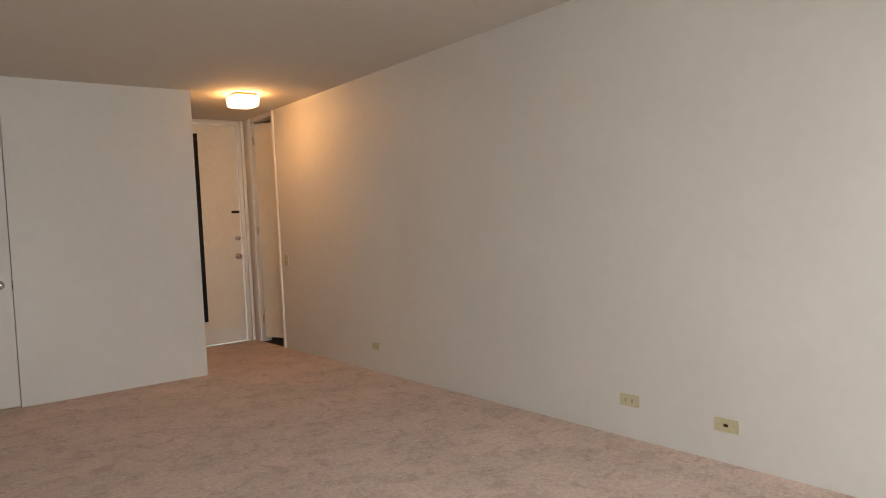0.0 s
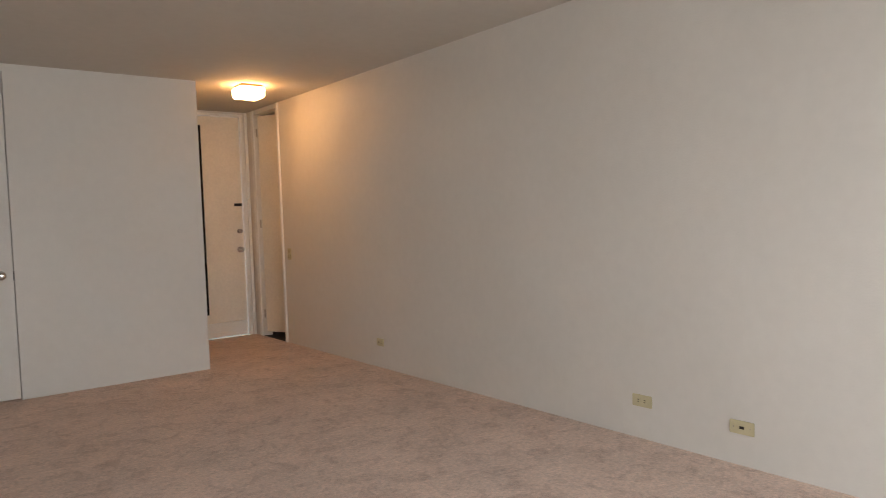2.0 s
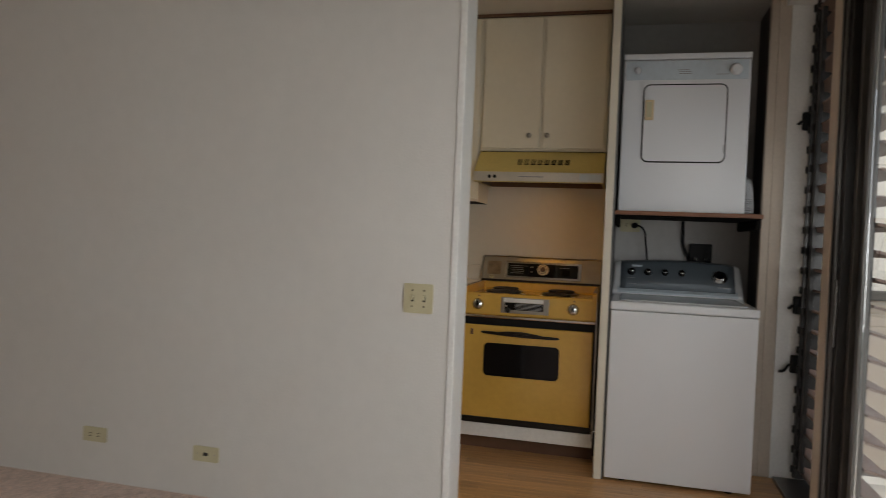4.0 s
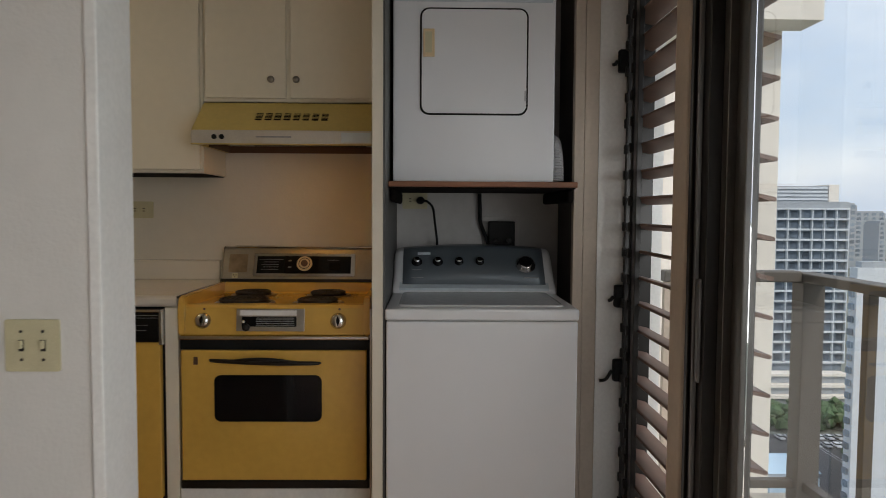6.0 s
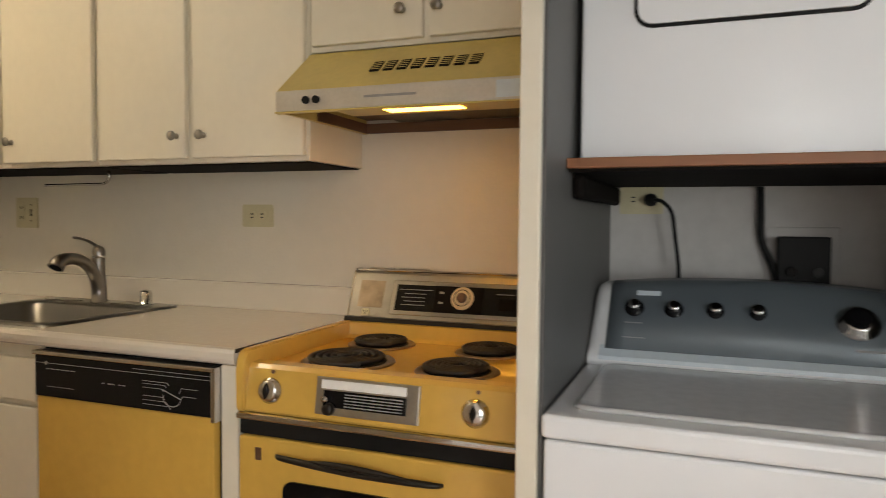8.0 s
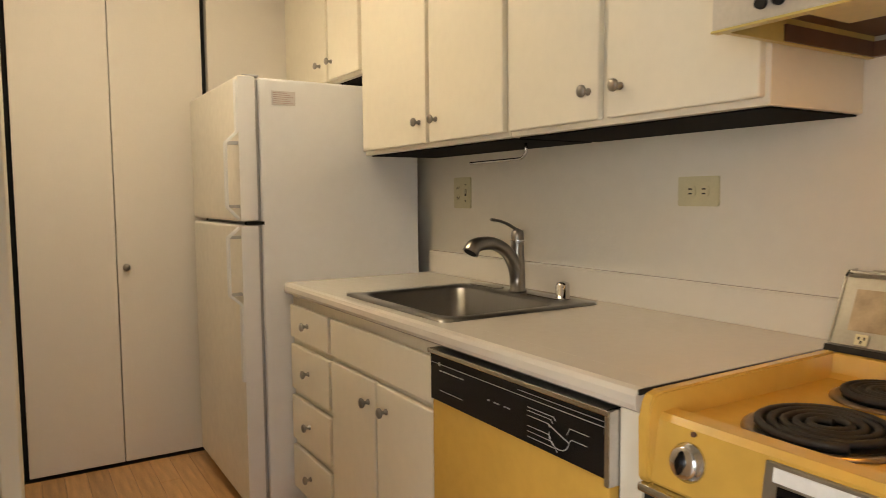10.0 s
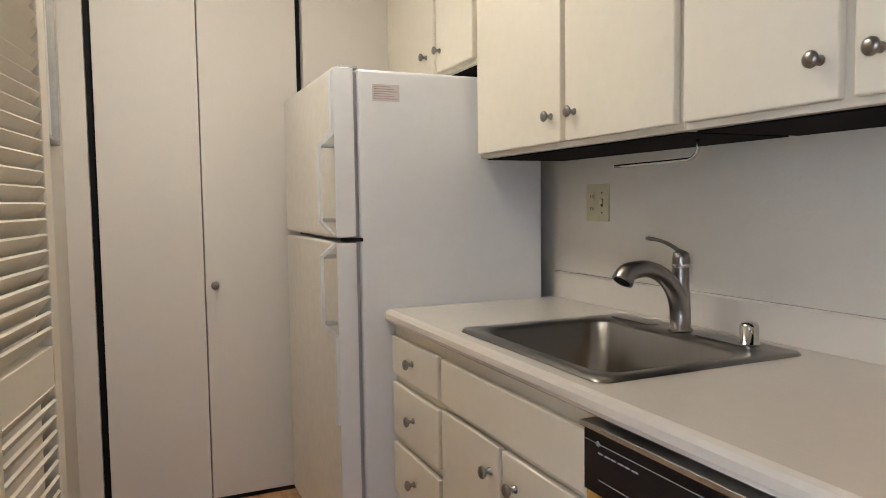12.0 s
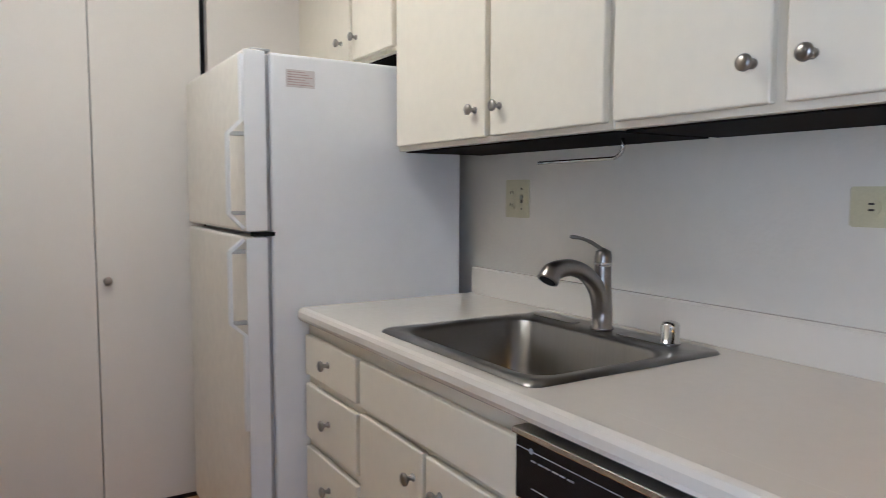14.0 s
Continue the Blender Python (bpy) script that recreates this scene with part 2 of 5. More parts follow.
def box(x0, x1, y0, y1, z0, z1, bevel=0.0, bm=None, segs=2):
    bm = bm or bmesh.new()
    m = Matrix.LocRotScale(((x0 + x1) / 2, (y0 + y1) / 2, (z0 + z1) / 2), None, (abs(x1 - x0), abs(y1 - y0), abs(z1 - z0)))
    made = bmesh.ops.create_cube(bm, size=1, matrix=m)["verts"]
    if bevel:
        edges = {e for v in made for e in v.link_edges}
        bmesh.ops.bevel(bm, geom=list(edges), offset=bevel, segments=segs, profile=0.5, affect="EDGES")
    return bm


def rod(a, b, r0, r1=None, n=16, bm=None):
    """A round bar from a to b."""
    bm = bm or bmesh.new()
    a, b = Vector(a), Vector(b)
    turn = (b - a).to_track_quat("Z", "Y").to_matrix().to_4x4()
    m = Matrix.Translation((a + b) / 2) @ turn
    bmesh.ops.create_cone(bm, cap_ends=True, segments=n, radius1=r0, radius2=r0 if r1 is None else r1, depth=(b - a).length, matrix=m)
    return bm


def lathe(at, axis, profile, n=20, bm=None):
    """A turned shape: profile rows of (distance along the axis, radius)."""
    bm = bm or bmesh.new()
    turn = Vector(axis).to_track_quat("Z", "Y").to_matrix()
    rings = []
    for d, r in profile:
        rings.append([bm.verts.new(Vector(at) + turn @ Vector((r * math.cos(2 * math.pi * k / n), r * math.sin(2 * math.pi * k / n), d))) for k in range(n)])
    for a, b in zip(rings, rings[1:]):
        for k in range(n):
            bm.faces.new((a[k], a[(k + 1) % n], b[(k + 1) % n], b[k]))
    bm.faces.new(rings[0][::-1]), bm.faces.new(rings[-1])
    return bm


def tube(points, radii, n=10, bm=None):
    """A bent pipe through points, with a radius at each."""
    bm = bm or bmesh.new()
    pts = [Vector(p) for p in points]
    radii = radii if isinstance(radii, (list, tuple)) else [radii] * len(pts)
    rings, side = [], None
    for k, p in enumerate(pts):
        way = (pts[min(k + 1, len(pts) - 1)] - pts[max(k - 1, 0)]).normalized()
        if side is None:
            side = way.orthogonal().normalized()
        side = (side - way * side.dot(way)).normalized()
        up = way.cross(side)
        rings.append([bm.verts.new(p + radii[k] * (math.cos(2 * math.pi * j / n) * side + math.sin(2 * math.pi * j / n) * up)) for j in range(n)])
    for a, b in zip(rings, rings[1:]):
        for j in range(n):
            bm.faces.new((a[j], a[(j + 1) % n], b[(j + 1) % n], b[j]))
    bm.faces.new(rings[0][::-1]), bm.faces.new(rings[-1])
    return bm


def curve(points, steps=8):
    """A smooth line through a few points."""
    p = [Vector(q) for q in points]
    p = [2 * p[0] - p[1]] + p + [2 * p[-1] - p[-2]]
    out = []
    for k in range(1, len(p) - 2):
        for s in range(steps):
            t = s / steps
            a, b, c, d = p[k - 1:k + 3]
            out.append(0.5 * (2 * b + (c - a) * t + (2 * a - 5 * b + 4 * c - d) * t * t + (3 * b - a - 3 * c + d) * t ** 3))
    return out + [p[-2]]


def prism(profile, y0, y1, bm=None):
    """A profile of (x, z) drawn out along y."""
    bm = bm or bmesh.new()
    a = [bm.verts.new((x, y0, z)) for x, z in profile]
    b = [bm.verts.new((x, y1, z)) for x, z in profile]
    bm.faces.new(a), bm.faces.new(b[::-1])
    for k in range(len(a)):
        j = (k + 1) % len(a)
        bm.faces.new((a[k], b[k], b[j], a[j]))
    return bm


def rounded(c0, c1, h0, h1, r, n=5):
    """The corner-rounded outline of a rectangle about (c0, c1) with half sizes h0, h1."""
    out = []
    for q, (s0, s1) in enumerate(((1, 1), (-1, 1), (-1, -1), (1, -1))):
        for k in range(n + 1):
            a = math.pi / 2 * (q + k / n)
            out.append((c0 + s0 * (h0 - r) + r * math.cos(a), c1 + s1 * (h1 - r) + r * math.sin(a)))
    return out


def loft(loops, bm=None, ends=(True, True)):
    """A skin over closed loops of equal length."""
    bm = bm or bmesh.new()
    rings = [[bm.verts.new(p) for p in loop] for loop in loops]
    for a, b in zip(rings, rings[1:]):
        for k in range(len(a)):
            j = (k + 1) % len(a)
            bm.faces.new((a[k], a[j], b[j], b[k]))
    if ends[0]:
        bm.faces.new(rings[0][::-1])
    if ends[1]:
        bm.faces.new(rings[-1])
    return bm


def plate_x(x0, x1, y0, y1, z0, z1, r, bm=None):
    """A slab that faces x with rounded corners."""
    out = rounded((y0 + y1) / 2, (z0 + z1) / 2, (y1 - y0) / 2, (z1 - z0) / 2, r)
    return loft([[(x0, a, b) for a, b in out], [(x1, a, b) for a, b in out]], bm)


def knob(parent, x, y, z, r=0.015, material=None):
    """A turned cupboard knob on a front that faces -x."""
    bm = lathe((x, y, z), (-1, 0, 0), [(0, r * 0.62), (0.003, r * 0.6), (0.006, r * 0.36), (0.014, r * 0.36), (0.018, r * 0.8), (0.022, r), (0.027, r * 0.95), (0.03, r * 0.6), (0.031, 0.001)], 18)
    return part("knob", bm, material or M_NICKEL, parent, "brushed nickel knob", True)


# ---- the setting ----
CEIL = 2.5
solid("floor_living", box(-1.7, 3.79, -0.62, 7.62, -0.12, 0.0), M_CARPET, "mottled beige-brown cut-pile carpet", "floor", "structure")
solid("ceiling", box(-1.8, 5.65, -0.95, 7.9, CEIL, CEIL + 0.2), M_CEIL, "off-white painted concrete ceiling", "ceiling", "structure")
wall_long = box(3.79, 3.893, 0.746, 6.80, 0, CEIL)
solid("wall_east", wall_long, M_WALL, "plain off-white painted wall", "wall", "structure")
solid("wall_east_end", box(3.79, 3.893, 7.40, 7.62, 0, CEIL), M_WALL, "short off-white wall by the front door", "wall", "structure")
solid("wall_east_header", box(3.79, 3.893, 6.80, 7.40, 2.45, CEIL), M_WALL, "low strip of wall over an opening", "wall", "structure")
solid("trim_opening", box(3.783, 3.962, 0.717, 0.7455, 0, CEIL, 0.004), M_TRIM, "glossy white jamb at the kitchen opening", "trim", "structure")
part_l = box(-1.7, 0.492, 6.10, 6.20, 0, CEIL)
box(1.29, 2.71, 6.10, 6.20, 0, CEIL, bm=part_l)
box(0.492, 1.29, 6.10, 6.20, 2.445, CEIL, bm=part_l)
solid("wall_north", part_l, M_WALL, "plain off-white partition wall", "wall", "structure")
solid("wall_hall", box(2.61, 2.71, 6.20, 7.62, 0, CEIL), M_WALL, "off-white hall wall", "wall", "structure")
front = box(2.61, 2.80, 7.62, 7.74, 0, CEIL)
box(3.72, 3.893, 7.62, 7.74, 0, CEIL, bm=front)
box(2.80, 3.72, 7.62, 7.74, 2.45, CEIL, bm=front)
solid("wall_front", front, M_WALL, "hall end wall round the front door", "wall", "structure")
solid("wall_west", box(-1.8, -1.7, -0.72, 6.2, 0, CEIL), M_WALL, "plain off-white wall", "wall", "structure")
closet = box(-1.7, 2.61, 6.9, 7.0, 0, CEIL)
solid("wall_closet_back", closet, M_WALL, "closet back wall", "wall", "structure")
ext = box(-1.7, -0.95, -0.72, -0.58, 0, CEIL)
box(-0.95, 3.74, -0.72, -0.58, 2.40, CEIL, bm=ext)
box(5.0, 5.65, -0.95, -0.6895, 0, CEIL, bm=ext)
box(3.74, 5.0, -0.95, -0.66, 2.42, CEIL, bm=ext)
solid("wall_south", ext, M_TRIM, "white painted outer wall", "wall", "structure")
solid("wall_kitchen_back", box(5.53, 5.65, -0.689, 3.72, 0, CEIL), M_WALL_WARM, "off-white painted kitchen wall", "wall", "structure")
solid("wall_closet_side", box(5.0, 5.53, -0.689, -0.632, 0, CEIL, 0.003), M_POST, "beige painted side wall of the laundry closet", "wall", "structure")
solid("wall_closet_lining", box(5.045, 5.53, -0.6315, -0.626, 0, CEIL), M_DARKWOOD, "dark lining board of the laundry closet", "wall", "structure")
solid("wall_divider", box(4.655, 5.53, 0.1475, 0.186, 0, CEIL, 0.003), M_CAB, "cream painted divider panel beside the stove", "panel", "structure")
solid("wall_divider_lining", box(4.665, 5.53, 0.1405, 0.147, 0, CEIL), M_LINING, "closet face of the divider, dark grey for its shade", "panel", "structure")
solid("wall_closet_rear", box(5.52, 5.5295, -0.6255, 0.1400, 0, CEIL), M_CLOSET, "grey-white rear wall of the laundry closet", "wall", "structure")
pantry = box(3.893, 3.985, 3.60, 3.72, 0, CEIL)
box(4.825, 5.53, 3.60, 3.72, 0, CEIL, bm=pantry)
solid("wall_kitchen_north", pantry, M_PANTRY, "off-white wall either side of the pantry", "wall", "structure")
# unseen back wall; the pantry's darkness is put into its colour
solid("wall_pantry_back", box(3.893, 5.53, 4.2, 4.3, 0, CEIL), M_DARKWOOD, "pantry back wall coloured dark for the unlit interior", "wall", "structure")
solid("wall_kitchen_west", box(3.8935, 3.90, 0.746, 3.60, 0, CEIL), M_WALL_WARM, "cream painted kitchen side wall", "wall", "structure")
solid("baseboard", box(3.9005, 3.912, 2.62, 3.60, 0, 0.07, 0.003), M_SHELFWOOD, "low brown skirting", "baseboard", "structure")
solid("wall_linen_back", box(4.4, 4.5, 6.6, 7.7, 0, CEIL), M_WALL_WARM, "cream wall behind the hall opening", "wall", "structure")
solid("wall_linen_side", box(3.893, 4.4, 6.6, 6.7, 0, CEIL), M_WALL_WARM, "cream wall behind the hall opening", "wall", "structure")
solid("wall_linen_far", box(3.893, 4.4, 7.62, 7.72, 0, CEIL), M_WALL_WARM, "cream wall behind the hall opening", "wall", "structure")
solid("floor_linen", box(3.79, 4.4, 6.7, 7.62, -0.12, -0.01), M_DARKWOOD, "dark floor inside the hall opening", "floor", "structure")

# ---- doors and windows ----
SLAT_TILT = 13
closet_door = thing("door_closet", (0.88, 6.11, 0), "flush off-white closet door with a round knob", "door", kind="structure")
leaf = part("door_leaf", box(0.497, 1.284, 6.106, 6.145, 0.012, 2.438, 0.002), M_WALL, closet_door)
part("knob", lathe((1.205, 6.106, 0.94), (0, -1, 0), [(0, 0.034), (0.004, 0.033), (0.006, 0.014), (0.028, 0.014), (0.034, 0.026), (0.048, 0.03), (0.058, 0.024), (0.06, 0.008)], 24), M_CHROME, closet_door, "worn chrome knob", True)
part("strike_plate", box(1.285, 1.289, 6.102, 6.12, 0.90, 0.97), M_BRONZE, closet_door)

front_door = thing("door_front", (3.26, 7.64, 0), "off-white front door with two locks, chain and a kick board", "door", kind="structure")
leaf = part("door_leaf", box(2.805, 3.70, 7.625, 7.665, 0.01, 2.44, 0.002), M_HALLDOOR, front_door)
part("kick_board", box(2.83, 3.69, 7.613, 7.6245, 0.01, 0.172, 0.003), M_TRIM, front_door, "white kick board")
part("dark_panel", box(2.95, 3.262, 7.607, 7.6245, 0.27, 2.34, 0.002), M_BLACK, front_door, "black framed panel on the door")
for z, r in ((0.97, 0.03), (1.176, 0.024)):
    part("knob", lathe((3.65, 7.625, z), (0, -1, 0), [(0, r * 1.1), (0.006, r), (0.008, r * 0.45), (0.03, r * 0.45), (0.036, r * 0.9), (0.05, r), (0.058, r * 0.7), (0.06, 0.004)], 20), M_CHROME, front_door, "brass-toned chrome knob", True)
part("chain_lock", box(3.60, 3.69, 7.608, 7.6245, 1.457, 1.487, 0.003), M_BRONZE, front_door, "dark chain slide")
part("chain_holder", box(3.722, 3.742, 7.598, 7.6105, 1.35, 1.50, 0.003), M_BRONZE, front_door, "dark chain holder on the frame")
casing = thing("door_casing", (3.75, 7.61, 0), "cream stepped door casing in the hall", "trim", kind="structure")
part("casing_board", box(3.702, 3.745, 7.596, 7.6195, 0, 2.47, 0.004), M_TRIM, casing)
part("casing_board", box(3.748, 3.7835, 7.583, 7.6195, 0, 2.495, 0.004), M_TRIM, casing)
part("casing_board", box(3.772, 3.7895, 7.405, 7.470, 0, 2.495, 0.004), M_TRIM, casing)
part("casing_board", box(3.768, 3.7895, 6.785, 6.815, 0, 2.495, 0.004), M_TRIM, casing)
part("casing_board", box(2.81, 3.70, 7.6, 7.6195, 2.445, 2.475, 0.003), M_TRIM, casing)

linen = thing("door_linen", (3.83, 7.1, 0), "cream hall closet door standing ajar into the closet", "door", kind="structure")
bm = box(-0.0175, 0.0175, -0.50, 0.0, 0.05, 2.43, 0.002)
bmesh.ops.transform(bm, matrix=Matrix.Translation((3.83, 7.375, 0)) @ Matrix.Rotation(radians(24), 4, "Z"), verts=bm.verts)
leaf = part("door_leaf", bm, M_HALLDOOR, linen)
for z in (0.25, 1.25, 2.25):
    part("hinge", rod((3.806, 7.388, z - 0.045), (3.806, 7.388, z + 0.045), 0.007), M_ALU, linen)

slider = thing("window_1", (1.3, -0.64, 0), "bronze aluminium sliding glass door to the balcony", "sliding door", kind="structure")
part("jamb", box(3.715, 3.8275, -0.70, -0.617, 0, 2.40, 0.002), M_BRONZE, slider)
part("jamb", box(-0.95, -0.87, -0.72, -0.585, 0, 2.40, 0.003), M_BRONZE, slider)
part("head", box(-0.87, 3.7145, -0.715, -0.585, 2.34, 2.40, 0.003), M_BRONZE, slider)
part("sill", box(-0.87, 3.7145, -0.715, -0.585, 0, 0.03, 0.003), M_GREYMETAL, slider)
for x0, x1, y0, y1, m in ((3.7874, 3.8032, -0.6165, -0.6090, M_BRONZE), (3.7466, 3.7559, -0.6165, -0.6060, M_GREYMETAL), (3.6847, 3.7127, -0.6850, -0.6450, M_GREYMETAL), (3.6586, 3.6839, -0.6910, -0.6630, M_GREYMETAL), (3.6358, 3.6578, -0.6950, -0.6770, M_BRONZE)):
    part("track_rib", box(x0, x1, y0, y1, 0.03, 2.34, 0.0015), m, slider)
part("latch", box(3.728, 3.745, -0.6168, -0.609, 0.86, 1.09, 0.002), M_GREYMETAL, slider, "bright latch keeper")
part("stile", box(1.28, 1.35, -0.72, -0.6835, 0.03, 2.34, 0.004), M_GREYMETAL, slider)
part("stile", box(1.30, 1.37, -0.683, -0.648, 0.03, 2.34, 0.004), M_GREYMETAL, slider)
part("stile", box(3.605, 3.6352, -0.682, -0.649, 0.031, 2.339, 0.003), M_GREYMETAL, slider)
for x0, x1, y in ((1.37, 3.6045, -0.665), (-0.87, 1.28, -0.704)):
    pane = part("pane", box(x0, x1, y - 0.003, y + 0.003, 0.03, 2.34), M_GLASS, slider)
    pane.visible_shadow = False
solid("window_post", box(3.828, 3.919, -0.70, -0.611, 0, CEIL, 0.006), M_POST, "beige painted post between door and louvres", "post", "structure")

jal = thing("window_2", (4.4, -0.84, 0), "louvred kitchen window with brown slats and dark operators", "louvre window", kind="structure")
part("window_frame", box(4.968, 4.9995, -0.90, -0.795, 0.02, 2.42, 0.003), M_BRONZE, jal)
part("operator_bar", box(4.94, 4.952, -0.80, -0.785, 0.1, 2.35, 0.002), M_BRONZE, jal)
part("operator_bar", box(4.875, 4.888, -0.80, -0.785, 0.1, 2.35, 0.002), M_BRONZE, jal)
part("operator_bar", box(4.803, 4.815, -0.805, -0.785, 0.1, 2.35, 0.002), M_BRONZE, jal)
part("operator_plate", box(4.83, 4.868, -0.797, -0.792, 0.1, 2.35, 0.001), M_GREYMETAL, jal, "worn grey operator plate")
part("sill", box(3.74, 4.968, -0.92, -0.70, 0.0, 0.02), M_GREYMETAL, jal)
slat_mesh = None
for k in range(24):
    z = 0.08 + 0.1 * k
    if slat_mesh is None:
        bm = loft([[(x, -0.845 + a, b) for a, b in rounded(0, 0, 0.046, 0.0055, 0.005, 3)] for x in (3.95, 4.965)])
        bmesh.ops.rotate(bm, cent=(0, -0.845, 0), matrix=Matrix.Rotation(radians(SLAT_TILT), 3, "X"), verts=bm.verts)
        ob = part("slat", bm, M_SLAT, jal)
        slat_mesh = ob.data
    else:
        ob = new("slat", slat_mesh)
        ob.parent = jal
    ob.location = (0, 0, z)
clip_mesh = None
for k in range(24):
    z = 0.08 + 0.1 * k
    for x in (4.935, 4.862):
        if clip_mesh is None:
            clip = part("slat_clip", box(-0.007, 0.007, -0.786, -0.772, -0.018, 0.018, 0.003), M_BRONZE, jal, "dark slat clip")
            clip_mesh = clip.data
            for v in clip_mesh.vertices:
                v.co += BASE[jal]
        else:
            clip = new("slat_clip", clip_mesh)
            clip.parent = jal
        clip.location = Vector((x, 0, z)) - BASE[jal]
for z in (1.83, 0.90, 0.60):
    crank = part("operator", box(4.965, 4.999, -0.80, -0.757, z - 0.045, z + 0.045, 0.008), M_BLACK_MATT, jal, "dark louvre operator")
    arm = 0.02 if z > 0.7 else 0.05
    part("crank", tube(curve([(4.975, -0.752, z), (4.975, -0.745, z - 0.01), (4.972, -0.752 + 0.5 * arm, z - 0.7 * arm), (4.970, -0.752 + arm, z - 0.8 * arm)], 4), 0.007, 8), M_BLACK_MATT, crank)

# ---- living room fittings ----
lamp = thing("ceiling_light", (3.13, 5.98, CEIL), "square lit glass ceiling light with a dark base", "ceiling light")
part("base", box(3.08, 3.28, 6.0, 6.18, 2.478, CEIL - 0.0005, 0.003), M_SHELFWOOD, lamp, "brown metal base")
bm = loft([[(a, b, z) for a, b in rounded(3.18, 6.09, h, h, 0.025)] for z, h in ((2.477, 0.108), (2.462, 0.118), (2.40, 0.112), (2.385, 0.10))])
part("shade", bm, M_GLOW_HALL, lamp, "glowing frosted glass shade", True)


def wall_plate(name, x, y, z, w, h, label, face):
    """An ivory wall plate on a wall that faces -x. face: duplex, jack, toggles or mixed."""
    ob = thing(name, (x, y, z), label, "outlet" if face == "duplex" else "switch")
    part("plate", plate_x(x - 0.0005, x - 0.006, y - w / 2, y + w / 2, z - h / 2, z + h / 2, 0.006), M_IVORY, ob)
    flat = w > h
    if face == "duplex":
        for s in (-1, 1):
            cy, cz = (y + s * 0.021, z) if flat else (y, z + s * 0.021)
            r = part("receptacle", plate_x(x - 0.0062, x - 0.0085, cy - 0.0145, cy + 0.0145, cz - 0.0145, cz + 0.0145, 0.009), M_IVORY, ob)
            for q in (-0.006, 0.006):
                a, b = (0.001, q) if flat else (q, 0.001)
                part("slot", box(x - 0.0092, x - 0.0086, cy + a - (0.0055 if flat else 0.002), cy + a + (0.0055 if flat else 0.002), cz + b - (0.002 if flat else 0.0055), cz + b + (0.002 if flat else 0.0055)), M_IVORY_DK, r)
    elif face == "jack":
        part("jack", box(x - 0.0085, x - 0.0062, y - 0.012, y + 0.012, z - 0.007, z + 0.007, 0.001), M_IVORY_DK, ob, "dark jack socket")
        for q in (-0.042, 0.042):
            part("screw", rod((x - 0.0062, y + q, z), (x - 0.0075, y + q, z), 0.0032, n=8), M_ALU, ob)
    elif face == "mixed":
        for q in (-0.02, 0.02):
            r = part("receptacle", plate_x(x - 0.0062, x - 0.0085, y + 0.011, y + 0.039, z + q - 0.0145, z + q + 0.0145, 0.009), M_IVORY, ob)
            for v in (0.019, 0.031):
                part("slot", box(x - 0.0092, x - 0.0086, y + v - 0.0018, y + v + 0.0018, z + q - 0.0055, z + q + 0.0055), M_IVORY_DK, r)
        part("toggle_slot", box(x - 0.0068, x - 0.0062, y - 0.031, y - 0.019, z - 0.013, z + 0.013), M_IVORY_DK, ob)
        part("toggle", box(x - 0.017, x - 0.0069, y - 0.029, y - 0.021, z - 0.004, z + 0.011, 0.001), M_IVORY, ob)
        for q in (-0.032, 0.032):
            part("screw", rod((x - 0.0062, y - 0.025, z + q), (x - 0.008, y - 0.025, z + q), 0.0032, n=8), M_IVORY_DK, ob)
    else:
        for s in (-1, 1):
            part("toggle_slot", box(x - 0.0068, x - 0.0062, y + s * w * 0.2 - 0.006, y + s * w * 0.2 + 0.006, z - 0.013, z + 0.013), M_IVORY_DK, ob)
            part("toggle", box(x - 0.016, x - 0.0069, y + s * w * 0.2 - 0.004, y + s * w * 0.2 + 0.004, z - 0.006, z + 0.012, 0.001), M_IVORY, ob)
            for q in (-0.032, 0.032):
                part("screw", rod((x - 0.0062, y + s * w * 0.2, z + q), (x - 0.008, y + s * w * 0.2, z + q), 0.0035, n=8), M_IVORY_DK, ob)
    return ob


wall_plate("wall_outlet", 3.79, 5.014, 0.217, 0.10, 0.062, "small ivory outlet low on the off-white wall", "duplex")
wall_plate("wall_outlet", 3.79, 2.385, 0.213, 0.125, 0.066, "ivory double outlet low on the off-white wall", "duplex")
wall_plate("wall_outlet", 3.79, 1.81, 0.190, 0.125, 0.066, "ivory jack plate low on the off-white wall", "jack")
wall_plate("wall_switch", 3.79, 0.874, 0.929, 0.122, 0.118, "ivory double switch beside the kitchen opening", "toggles")
wall_plate("wall_switch", 3.79, 6.667, 0.931, 0.075, 0.115, "ivory switch by the hall opening", "toggles")
wall_plate("wall_outlet", 5.53, 1.35, 1.235, 0.126, 0.078, "ivory double outlet above the worktop", "duplex")
wall_plate("wall_switch", 5.53, 2.468, 1.241, 0.118, 0.122, "ivory outlet and switch plate above the sink", "mixed")

# ---- kitchen cabinets ----
XF = 5.19


def upper(y0, y1, z0, z1, splits, knobs, zk, label):
    ob = thing("wall_cabinet", (5.36, (y0 + y1) / 2, z0), label, "cabinet", "kitchen wall cabinets")
    part("body", box(XF + 0.02, 5.5295, y0, y1, z0 + 0.004, z1, 0.002), M_CAB, ob)
    # thin black sheet that stands in for the shade below the cabinet
    part("underside", box(XF + 0.04, 5.5295, y0 + 0.012, y1 - 0.012, z0, z0 + 0.0035), M_UNDER, ob, "cabinet underside coloured near black as shade")
    for (a, b), k in zip(splits, knobs):
        door = part("door", box(XF, XF + 0.0195, a, b, z0 + 0.018, z1 - 0.012, 0.004), M_CAB, ob)
        knob(door, XF, k, zk)
    return ob


